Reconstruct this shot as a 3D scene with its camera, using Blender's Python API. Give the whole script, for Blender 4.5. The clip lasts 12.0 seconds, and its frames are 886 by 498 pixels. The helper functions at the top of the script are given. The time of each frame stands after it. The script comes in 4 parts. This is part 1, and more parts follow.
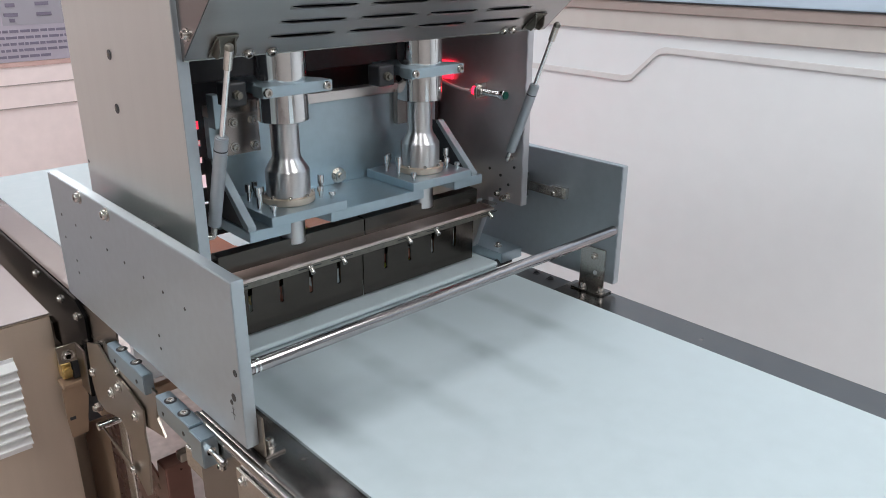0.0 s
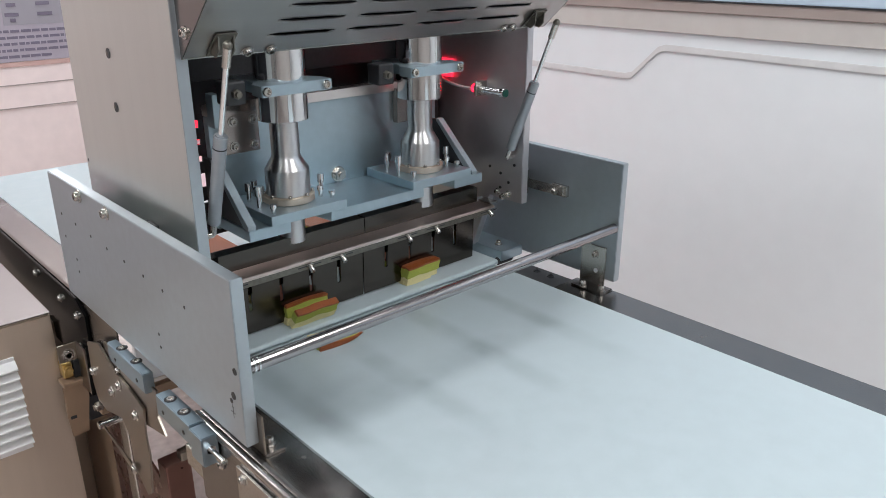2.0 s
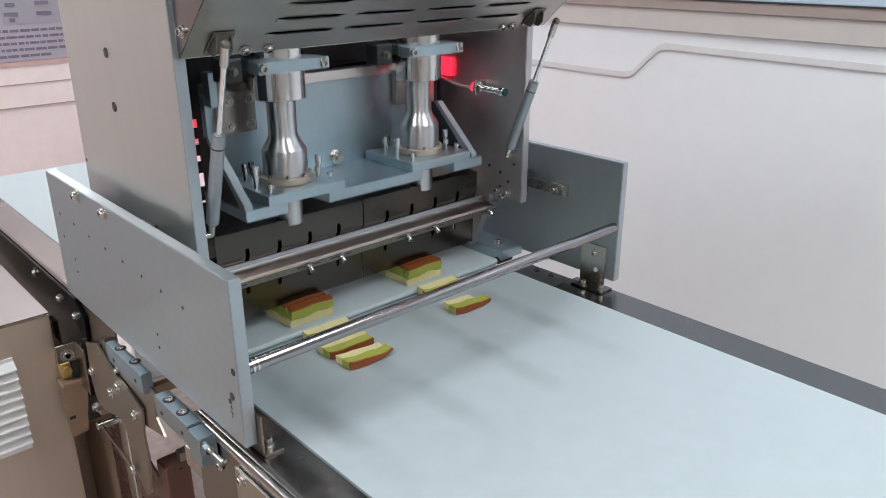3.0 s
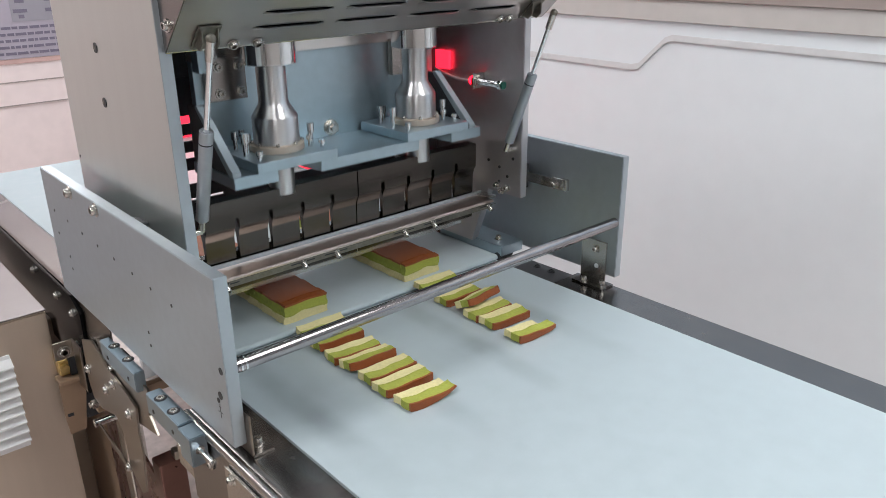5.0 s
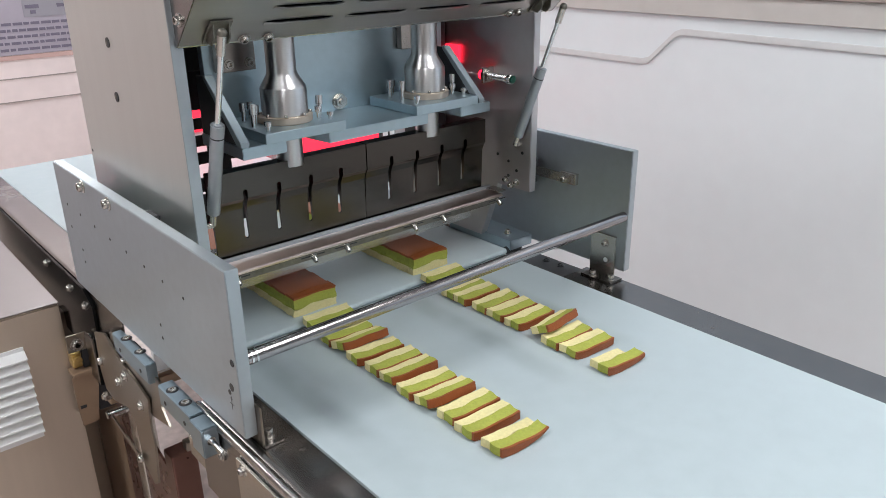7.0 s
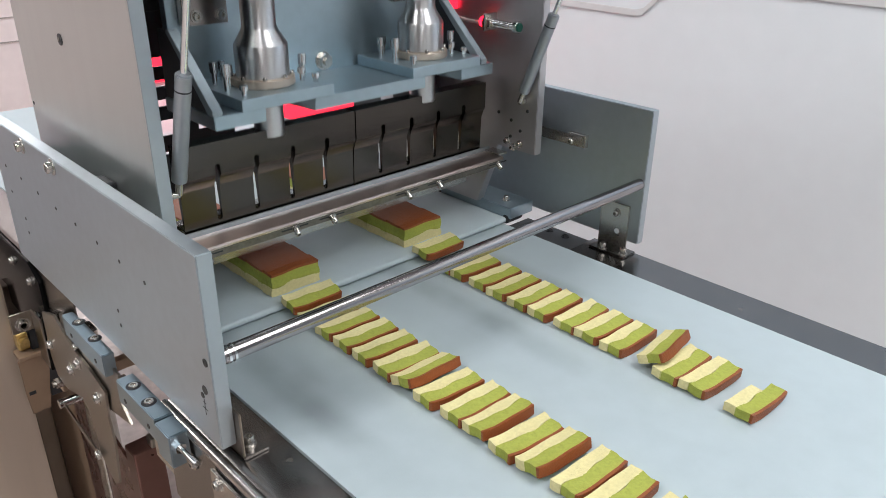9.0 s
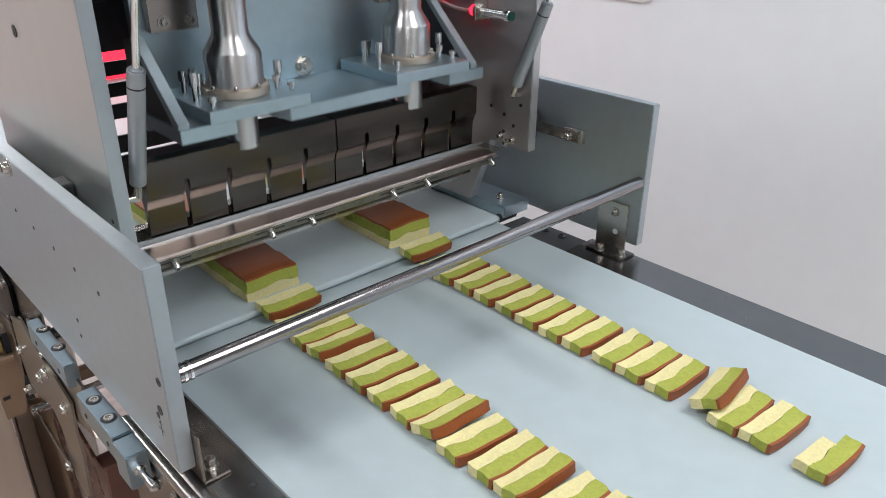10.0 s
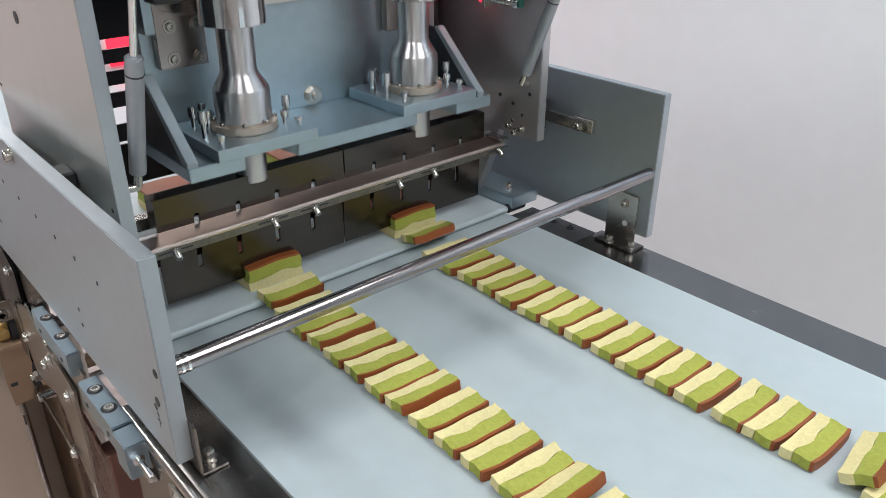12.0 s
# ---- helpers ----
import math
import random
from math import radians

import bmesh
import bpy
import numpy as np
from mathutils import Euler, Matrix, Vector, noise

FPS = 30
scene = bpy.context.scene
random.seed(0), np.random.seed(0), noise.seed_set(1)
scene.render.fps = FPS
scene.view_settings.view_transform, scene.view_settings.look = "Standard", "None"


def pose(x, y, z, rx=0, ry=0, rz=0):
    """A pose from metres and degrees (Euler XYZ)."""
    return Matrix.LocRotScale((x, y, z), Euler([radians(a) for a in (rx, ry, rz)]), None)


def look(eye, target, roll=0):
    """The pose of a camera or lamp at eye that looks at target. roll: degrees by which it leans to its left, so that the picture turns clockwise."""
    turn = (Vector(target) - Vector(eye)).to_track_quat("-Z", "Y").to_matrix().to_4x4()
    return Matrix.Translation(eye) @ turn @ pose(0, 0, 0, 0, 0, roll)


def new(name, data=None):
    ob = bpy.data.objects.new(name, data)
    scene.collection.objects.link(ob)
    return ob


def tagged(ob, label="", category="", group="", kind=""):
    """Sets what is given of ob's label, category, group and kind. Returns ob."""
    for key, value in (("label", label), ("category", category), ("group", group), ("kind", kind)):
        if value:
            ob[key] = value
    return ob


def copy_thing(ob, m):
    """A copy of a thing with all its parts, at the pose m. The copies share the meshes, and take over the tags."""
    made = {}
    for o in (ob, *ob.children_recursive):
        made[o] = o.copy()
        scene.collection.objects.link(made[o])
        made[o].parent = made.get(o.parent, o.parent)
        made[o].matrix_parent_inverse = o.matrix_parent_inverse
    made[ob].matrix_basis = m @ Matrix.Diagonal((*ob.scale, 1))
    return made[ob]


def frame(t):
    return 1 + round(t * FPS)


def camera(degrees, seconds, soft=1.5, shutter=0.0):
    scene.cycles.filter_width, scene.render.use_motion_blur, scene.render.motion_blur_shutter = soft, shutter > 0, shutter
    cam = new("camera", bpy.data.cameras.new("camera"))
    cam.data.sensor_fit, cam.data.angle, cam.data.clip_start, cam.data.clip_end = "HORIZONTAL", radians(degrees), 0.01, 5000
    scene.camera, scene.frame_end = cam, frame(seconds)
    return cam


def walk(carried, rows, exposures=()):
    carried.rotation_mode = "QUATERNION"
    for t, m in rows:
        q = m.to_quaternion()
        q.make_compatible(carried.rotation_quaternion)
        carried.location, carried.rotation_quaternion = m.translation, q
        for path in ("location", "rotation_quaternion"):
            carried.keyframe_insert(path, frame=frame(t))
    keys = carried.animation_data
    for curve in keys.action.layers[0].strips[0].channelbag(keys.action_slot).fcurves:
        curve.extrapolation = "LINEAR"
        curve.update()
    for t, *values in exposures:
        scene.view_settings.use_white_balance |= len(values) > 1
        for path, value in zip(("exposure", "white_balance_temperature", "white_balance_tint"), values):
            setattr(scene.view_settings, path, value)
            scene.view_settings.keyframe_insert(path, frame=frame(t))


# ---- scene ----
cam = camera(59.9, 12.0, soft=0.4, shutter=0.15)
PATH = [
    (0, (-0.832, -1.127, 1.553), (0.432, 0.247, 0.835), 0.2),
    (0.5, (-0.832, -1.13, 1.553), (0.43, 0.245, 0.834), 0.1),
    (1, (-0.832, -1.13, 1.553), (0.429, 0.246, 0.834), 0.1),
    (1.5, (-0.831, -1.131, 1.553), (0.43, 0.245, 0.834), 0.0),
    (2, (-0.829, -1.128, 1.551), (0.431, 0.248, 0.83), -0.0),
    (2.5, (-0.826, -1.128, 1.552), (0.431, 0.249, 0.829), -0.1),
    (3, (-0.825, -1.126, 1.55), (0.434, 0.25, 0.827), -0.1),
    (5, (-0.79, -1.131, 1.546), (0.441, 0.263, 0.809), -0.6),
    (5.5, (-0.786, -1.127, 1.546), (0.436, 0.272, 0.804), -0.7),
    (6, (-0.79, -1.125, 1.544), (0.426, 0.276, 0.798), -0.7),
    (6.5, (-0.792, -1.132, 1.546), (0.42, 0.272, 0.797), -0.8),
    (7, (-0.794, -1.135, 1.546), (0.416, 0.271, 0.797), -0.8),
    (8.8, (-0.747, -0.998, 1.517), (0.495, 0.34, 0.701), 0.8),
    (9, (-0.731, -0.977, 1.509), (0.516, 0.333, 0.654), 0.6),
    (9.5, (-0.681, -0.959, 1.505), (0.561, 0.344, 0.634), 0.5),
    (10, (-0.652, -0.952, 1.501), (0.563, 0.368, 0.618), 0.3),
    (10.5, (-0.635, -0.951, 1.5), (0.559, 0.379, 0.603), 0.1),
    (11, (-0.63, -0.95, 1.5), (0.552, 0.383, 0.591), 0.2),
    (11.5, (-0.63, -0.952, 1.5), (0.546, 0.384, 0.587), 0.1),
    (12, (-0.63, -0.951, 1.5), (0.545, 0.385, 0.587), 0.2),
]
walk(cam, [(t, look(eye, target, roll)) for t, eye, target, roll in PATH])

# ---- light: a hall with white ceiling panels, seen in daylight-white balance ----
world = bpy.data.worlds.new("hall_air")
scene.world = world
world.use_nodes = True
world.node_tree.nodes["Background"].inputs[0].default_value = (0.75, 0.83, 0.9, 1)
world.node_tree.nodes["Background"].inputs[1].default_value = 0.35
scene.view_settings.exposure = 0.0

CEILING = 3.3
# ceiling lights: x, y, watts
LAMPS = [(-1.9, -3.1, 25.5), (-2.2, -0.2, 49), (-1.9, 3.4, 37), (0.5, -2.3, 24), (0.6, -1.15, 28), (0.3, 1.9, 28.5), (0.5, 3.9, 28.5)]


# ---- materials ----
def material(name, colour, rough=0.5, metal=0.0, vary=0.12, scale=18.0, bump=0.0, bump_scale=120.0, stretch=(1, 1, 1),
             rough_vary=0.1, spec=0.5, coat=0.0, turned=0.0):
    """Principled surface with colour and roughness varied at two scales and a fine relief."""
    m = bpy.data.materials.new(name)
    m.use_nodes = True
    nt = m.node_tree
    b = nt.nodes["Principled BSDF"]
    b.inputs["Metallic"].default_value = metal
    b.inputs["Specular IOR Level"].default_value = spec
    b.inputs["Coat Weight"].default_value = coat
    if turned:
        b.inputs["Anisotropic"].default_value = turned
        b.inputs["Anisotropic Rotation"].default_value = 0.25
        tan = nt.nodes.new("ShaderNodeTangent")
        tan.direction_type, tan.axis = "RADIAL", "Z"
        nt.links.new(tan.outputs[0], b.inputs["Tangent"])
    tc = nt.nodes.new("ShaderNodeTexCoord")
    mp = nt.nodes.new("ShaderNodeMapping")
    mp.inputs["Scale"].default_value = stretch
    nt.links.new(tc.outputs["Object"], mp.inputs["Vector"])
    big = nt.nodes.new("ShaderNodeTexNoise")
    big.inputs["Scale"].default_value = scale * 0.22
    big.inputs["Detail"].default_value = 4
    nt.links.new(tc.outputs["Object"], big.inputs["Vector"])
    fine = nt.nodes.new("ShaderNodeTexNoise")
    fine.inputs["Scale"].default_value = scale * 4
    fine.inputs["Detail"].default_value = 6
    nt.links.new(mp.outputs["Vector"], fine.inputs["Vector"])
    add = nt.nodes.new("ShaderNodeMath")
    add.operation = "ADD"
    nt.links.new(big.outputs["Fac"], add.inputs[0])
    nt.links.new(fine.outputs["Fac"], add.inputs[1])
    mr = nt.nodes.new("ShaderNodeMapRange")
    mr.inputs["From Min"].default_value, mr.inputs["From Max"].default_value = 0.7, 1.3
    mr.inputs["To Min"].default_value, mr.inputs["To Max"].default_value = 1 - vary, 1 + vary
    nt.links.new(add.outputs[0], mr.inputs["Value"])
    mul = nt.nodes.new("ShaderNodeVectorMath")
    mul.operation = "SCALE"
    mul.inputs[0].default_value = colour[:3]
    nt.links.new(mr.outputs[0], mul.inputs["Scale"])
    nt.links.new(mul.outputs[0], b.inputs["Base Color"])
    rr = nt.nodes.new("ShaderNodeMapRange")
    rr.inputs["From Min"].default_value, rr.inputs["From Max"].default_value = 0.7, 1.3
    rr.inputs["To Min"].default_value, rr.inputs["To Max"].default_value = max(0.02, rough - rough_vary * 0.5), min(1, rough + rough_vary * 0.5)
    nt.links.new(add.outputs[0], rr.inputs["Value"])
    nt.links.new(rr.outputs[0], b.inputs["Roughness"])
    if bump:
        bn = nt.nodes.new("ShaderNodeTexNoise")
        bn.inputs["Scale"].default_value = bump_scale
        bn.inputs["Detail"].default_value = 5
        nt.links.new(mp.outputs["Vector"], bn.inputs["Vector"])
        bp = nt.nodes.new("ShaderNodeBump")
        bp.inputs["Strength"].default_value = bump
        bp.inputs["Distance"].default_value = 0.002
        nt.links.new(bn.outputs["Fac"], bp.inputs["Height"])
        nt.links.new(bp.outputs[0], b.inputs["Normal"])
    return m


def glow(name, colour, strength):
    m = bpy.data.materials.new(name)
    m.use_nodes = True
    b = m.node_tree.nodes["Principled BSDF"]
    b.inputs["Base Color"].default_value = (*colour, 1)
    b.inputs["Emission Color"].default_value = (*colour, 1)
    b.inputs["Emission Strength"].default_value = strength
    return m


ALU = material("anodised_aluminium", (0.49, 0.54, 0.575), 0.48, 0.95, 0.05, 14, 0.04, 300, rough_vary=0.06)
ALU_BLUE = material("blue_grey_anodised_aluminium", (0.45, 0.56, 0.62), 0.4, 0.9, 0.05, 14, 0.04, 300, rough_vary=0.06)
ALU_DARK = material("anodised_aluminium_block", (0.34, 0.42, 0.47), 0.36, 0.95, 0.06, 14, 0.04, 300)
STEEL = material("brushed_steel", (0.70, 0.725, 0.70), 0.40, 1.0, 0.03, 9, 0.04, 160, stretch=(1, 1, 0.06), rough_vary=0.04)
STEEL_PLAIN = material("satin_steel", (0.56, 0.54, 0.51), 0.27, 1.0, 0.015, 8, rough_vary=0.008)
ALU_MATTE = material("matte_aluminium", (0.40, 0.47, 0.51), 0.7, 0.8, 0.04, 14, rough_vary=0.04)
# darker than the near housing wall, its shade put into the colour
FAR_STEEL = material("shaded_wall_steel", (0.58, 0.565, 0.58), 0.42, 0.95, 0.05, 10, rough_vary=0.05)
# steel darkened and warmed in colour for the dim, reflected underside
STEEL_UNDER = material("dimmed_steel", (0.31, 0.275, 0.235), 0.3, 1.0, 0.04, 8, rough_vary=0.03)
STEEL_CAB = material("warm_brushed_steel", (0.64, 0.55, 0.46), 0.40, 0.75, 0.05, 9, 0.04, 90, stretch=(1, 1, 0.06), rough_vary=0.04)
CAB_TOP = material("dull_cabinet_top", (0.27, 0.243, 0.243), 0.42, 1.0, 0.06, 6, rough_vary=0.06)
# brown of dim space and reflected floor put into the colour
STEEL_BROWN = material("dimmed_brown_steel", (0.17, 0.085, 0.068), 0.3, 0.7, 0.1, 8, rough_vary=0.08)
BRASS = material("worn_brass", (0.55, 0.40, 0.16), 0.35, 0.9, 0.3, 30, 0.2, 120)
STEEL_TAN = material("tan_sheet_metal", (0.34, 0.235, 0.16), 0.5, 0.3, 0.08, 10)
PLATE_STEEL = material("satin_mounting_steel", (0.44, 0.40, 0.38), 0.2, 1.0, 0.10, 12, 0.05, 90, stretch=(1, 1, 0.1), rough_vary=0.05)
BRIGHT = material("bright_ground_steel", (0.74, 0.71, 0.69), 0.3, 1.0, 0.05, 9, 0.05, 90, stretch=(0.05, 1, 1), rough_vary=0.05)
ROD = material("ground_steel_rod", (0.36, 0.335, 0.34), 0.17, 1.0, 0.0, 4, rough_vary=0.0)
BLACK_STEEL = material("black_glossy_steel", (0.008, 0.008, 0.008), 0.14, 0.0, 0.15, 8, rough_vary=0.1, spec=0.08)
GUARD = material("dull_polished_guard", (0.74, 0.64, 0.60), 0.3, 1.0, 0.06, 14, rough_vary=0.06)
FLANGE = material("rough_dark_steel", (0.20, 0.19, 0.165), 0.45, 0.9, 0.25, 40, 0.3, 300)
CHROME = material("polished_chrome", (0.74, 0.75, 0.76), 0.09, 1.0, 0.05, 20, rough_vary=0.05)
HOOD = material("hood_steel", (0.50, 0.485, 0.48), 0.3, 1.0, 0.06, 9, 0.05, 90, stretch=(0.05, 1, 1), rough_vary=0.05)
# worn steel, also darkened for the dim surroundings it mirrors
RAIL = material("worn_dimmed_steel", (0.25, 0.235, 0.225), 0.24, 1.0, 0.12, 5, rough_vary=0.12)
TURNED = material("turned_steel", (0.66, 0.66, 0.67), 0.3, 1.0, 0.04, 20, 0.05, 60, stretch=(0.3, 0.3, 14), rough_vary=0.05, turned=0.75)
# the dark surroundings that the blade mirrors are put into its colour
BLADE = material("dim_mirroring_blade", (0.095, 0.083, 0.074), 0.2, 1.0, 0.12, 12, 0.04, 150, stretch=(0.08, 1, 1))
BELT = material("white_food_belt", (0.415, 0.488, 0.515), 0.38, 0.0, 0.045, 7, 0.05, 700, rough_vary=0.2)
BELT_OUT = material("shade_banded_belt", (0.415, 0.488, 0.515), 0.38, 0.0, 0.045, 7, 0.05, 700, rough_vary=0.2)


def shade_bands(m, pitch=0.164, first=0.032, strength=0.24):
    """Paints soft shade into the belt colour: bands along the belt and one across."""
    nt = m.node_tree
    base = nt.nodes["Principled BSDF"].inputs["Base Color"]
    plain_colour = base.links[0].from_socket

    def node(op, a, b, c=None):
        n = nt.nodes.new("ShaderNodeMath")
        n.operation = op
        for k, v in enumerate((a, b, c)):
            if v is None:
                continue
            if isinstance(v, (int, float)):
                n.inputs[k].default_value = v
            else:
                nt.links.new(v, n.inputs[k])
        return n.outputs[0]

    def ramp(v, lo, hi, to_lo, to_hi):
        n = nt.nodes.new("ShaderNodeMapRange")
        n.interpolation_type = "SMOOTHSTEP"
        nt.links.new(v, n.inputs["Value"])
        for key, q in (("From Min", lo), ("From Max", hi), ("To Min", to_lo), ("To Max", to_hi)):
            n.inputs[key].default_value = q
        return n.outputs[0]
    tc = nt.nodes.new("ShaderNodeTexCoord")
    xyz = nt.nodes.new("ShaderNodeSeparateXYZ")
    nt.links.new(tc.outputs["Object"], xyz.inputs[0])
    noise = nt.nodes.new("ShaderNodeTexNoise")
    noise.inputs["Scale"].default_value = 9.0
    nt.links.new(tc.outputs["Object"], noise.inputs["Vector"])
    long_band = ramp(node("PINGPONG", node("SUBTRACT", xyz.outputs[0], first), pitch / 2), 0.004, 0.036, 1, 0)
    long_band = node("MULTIPLY", long_band, ramp(xyz.outputs[1], -0.56, -0.28, 0, 1))
    # one band across, painted as the cross rod's shadow
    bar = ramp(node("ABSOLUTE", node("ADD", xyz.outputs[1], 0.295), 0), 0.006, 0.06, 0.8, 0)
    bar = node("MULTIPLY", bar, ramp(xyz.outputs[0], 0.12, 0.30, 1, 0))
    band_shade = node("MULTIPLY", node("ADD", long_band, bar), ramp(noise.outputs["Fac"], 0.3, 0.65, 0.35, 1))
    keep = node("SUBTRACT", 1.0, node("MULTIPLY", band_shade, strength))
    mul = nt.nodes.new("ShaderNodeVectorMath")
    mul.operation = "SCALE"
    nt.links.new(plain_colour, mul.inputs[0])
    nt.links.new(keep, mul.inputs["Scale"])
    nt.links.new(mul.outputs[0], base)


shade_bands(BELT_OUT)
# black parts, and discs standing in for the shade inside holes
DARK = material("black_plastic_and_shade", (0.03, 0.032, 0.036), 0.45, 0.0, 0.2, 30)
# dark steel; for the housing inside, its colour includes the shade
INTERIOR = material("dark_shaded_steel", (0.060, 0.064, 0.070), 0.42, 0.5, 0.12, 10)
WALL = material("white_wall_panel", (0.725, 0.77, 0.80), 0.4, 0.0, 0.02, 3, rough_vary=0.1)
HALL = material("grey_hall_wall", (0.40, 0.38, 0.36), 0.7, 0.0, 0.05, 2)
HALL_PALE = material("pale_hall_wall", (0.72, 0.69, 0.66), 0.7, 0.0, 0.05, 2)
CEIL = material("dark_ceiling", (0.20, 0.20, 0.21), 0.8, 0.0, 0.02, 3)
BEIGE = material("beige_rail", (0.52, 0.50, 0.48), 0.5, 0.0, 0.05, 4)
TAUPE = material("taupe_rail", (0.34, 0.29, 0.27), 0.5, 0.0, 0.05, 4)
PALEBLUE = material("pale_blue_board", (0.50, 0.62, 0.74), 0.4, 0.0, 0.04, 3)
PINK = material("pinkish_panel", (0.76, 0.65, 0.64), 0.35, 0.0, 0.05, 3)
BAND = material("reddish_trim_paint", (0.52, 0.345, 0.315), 0.45, 0.0, 0.12, 3)
FLOOR = material("polished_floor", (0.60, 0.53, 0.50), 0.22, 0.0, 0.22, 6, rough_vary=0.15)
POSTER = material("lilac_poster_paper", (0.35, 0.315, 0.37), 0.5, 0.0, 0.04, 4)
POSTER_BOX = material("grey_poster_table", (0.28, 0.265, 0.30), 0.5, 0.0, 0.04, 4)
INK = material("dark_violet_ink", (0.15, 0.13, 0.18), 0.6, 0.0, 0.1, 30)
LOUVER = material("white_louver_enamel", (0.90, 0.91, 0.92), 0.4, 0.0, 0.03, 10)
CABLE = material("grey_trunking", (0.62, 0.63, 0.64), 0.4, 0.0, 0.05, 8)
SPRING = material("grey_spring_tube", (0.34, 0.37, 0.40), 0.32, 0.5, 0.06, 20)
CRUST = material("baked_crust", (0.26, 0.070, 0.018), 0.5, 0.0, 0.10, 40, 0.5, 400, spec=0.4)
GREEN = material("green_sponge", (0.36, 0.395, 0.080), 0.8, 0.0, 0.14, 60, 0.5, 500, spec=0.2)
CREAM = material("cream_sponge", (0.70, 0.63, 0.33), 0.8, 0.0, 0.1, 60, 0.5, 500, spec=0.2)
RED_GLOW = glow("red_led", (1.0, 0.02, 0.05), 1.6)
RED_LIT = glow("glowing_red_patch", (1.0, 0.02, 0.05), 2.0)
RED_HOT = glow("red_led_bright", (1.0, 0.003, 0.010), 20.0)
GREEN_TIP = material("green_sensor_tip", (0.02, 0.11, 0.085), 0.3, 0.0, 0.1, 40)
BLUE = material("blue_tape", (0.01, 0.04, 0.22), 0.4, 0.0, 0.1, 40)
LIGHT_PANEL = glow("lit_diffuser", (0.95, 1.0, 1.0), 2.2)


# ---- mesh helpers ----
def part(name, bm, mat, parent=None, label="", smooth=False):
    me = bpy.data.meshes.new(name)
    bm.normal_update()
    bm.to_mesh(me)
    bm.free()
    me.materials.append(mat)
    if smooth:
        me.shade_smooth()
        me.set_sharp_from_angle(angle=radians(35))
    ob = new(name, me)
    if parent:
        ob.parent = parent
    if label:
        ob["label"] = label
    return ob


def thing(name, label, category, group="", kind="", at=(0, 0, 0)):
    ob = new(name)
    ob.location = at
    ob.empty_display_size = 0.05
    return tagged(ob, label, category, group, kind)


def box(bm, x0, x1, y0, y1, z0, z1, bevel=0.0, m=None):
    mat = Matrix.Translation(((x0 + x1) / 2, (y0 + y1) / 2, (z0 + z1) / 2)) @ Matrix.Diagonal((x1 - x0, y1 - y0, z1 - z0, 1))
    vs = bmesh.ops.create_cube(bm, size=1, matrix=(m @ mat) if m else mat)["verts"]
    if bevel:
        es = list({e for v in vs for e in v.link_edges})
        bmesh.ops.bevel(bm, geom=es, offset=bevel, segments=2, affect="EDGES", profile=0.5)
    return bm


def slab(x0, x1, y0, y1, z0, z1, bevel=0.001):
    return box(bmesh.new(), x0, x1, y0, y1, z0, z1, bevel)


def rod(bm, a, b, r, seg=20, r2=None, bevel=0.0):
    a, b = Vector(a), Vector(b)
    d = b - a
    m = Matrix.Translation((a + b) / 2) @ d.to_track_quat("Z", "Y").to_matrix().to_4x4()
    vs = bmesh.ops.create_cone(bm, cap_ends=True, segments=seg, radius1=r, radius2=r if r2 is None else r2, depth=d.length, matrix=m)["verts"]
    if bevel:
        es = [e for e in {e for v in vs for e in v.link_edges} if any(len(f.verts) > 4 for f in e.link_faces)]
        bmesh.ops.bevel(bm, geom=es, offset=bevel, segments=2, affect="EDGES")
    return bm


def lathe(bm, profile, x=0, y=0, seg=40):
    """A turned body about the upright axis at x, y from (radius, height) pairs."""
    rings = [[bm.verts.new((x + r * math.cos(2 * math.pi * k / seg), y + r * math.sin(2 * math.pi * k / seg), z)) for k in range(seg)] for r, z in profile]
    for a, b in zip(rings, rings[1:]):
        for k in range(seg):
            bm.faces.new((a[k], a[(k + 1) % seg], b[(k + 1) % seg], b[k]))
    bm.faces.new(list(reversed(rings[0])))
    bm.faces.new(rings[-1])
    return bm


def prism(bm, outline, axis, lo, hi):
    """Extrude a closed outline of pairs along an axis. For x the pairs are (y, z), for y (x, z), for z (x, y)."""
    def place(p, h):
        return {"x": (h, p[0], p[1]), "y": (p[0], h, p[1]), "z": (p[0], p[1], h)}[axis]
    a = [bm.verts.new(place(p, lo)) for p in outline]
    b = [bm.verts.new(place(p, hi)) for p in outline]
    n = len(outline)
    fs = [bm.faces.new(a), bm.faces.new(b)]
    for k in range(n):
        fs.append(bm.faces.new((a[k], b[k], b[(k + 1) % n], a[(k + 1) % n])))
    bmesh.ops.recalc_face_normals(bm, faces=fs)
    return bm


def bevelled(bm, width):
    es = [e for e in bm.edges if len(e.link_faces) == 2 and e.calc_face_angle(0) > 0.5]
    bmesh.ops.bevel(bm, geom=es, offset=width, segments=2, affect="EDGES")
    return bm


def holed(us, vs, holes, thick, m):
    """A sheet on a grid of lines with some cells left open, given a thickness."""
    bm = bmesh.new()
    grid = [[bm.verts.new(m @ Vector((u, v, 0))) for v in vs] for u in us]
    for i in range(len(us) - 1):
        for j in range(len(vs) - 1):
            if (i, j) not in holes:
                bm.faces.new((grid[i][j], grid[i + 1][j], grid[i + 1][j + 1], grid[i][j + 1]))
    bmesh.ops.delete(bm, geom=[v for v in bm.verts if not v.link_faces], context="VERTS")
    bmesh.ops.solidify(bm, geom=bm.faces[:], thickness=thick)
    bmesh.ops.recalc_face_normals(bm, faces=bm.faces[:])
    return bm


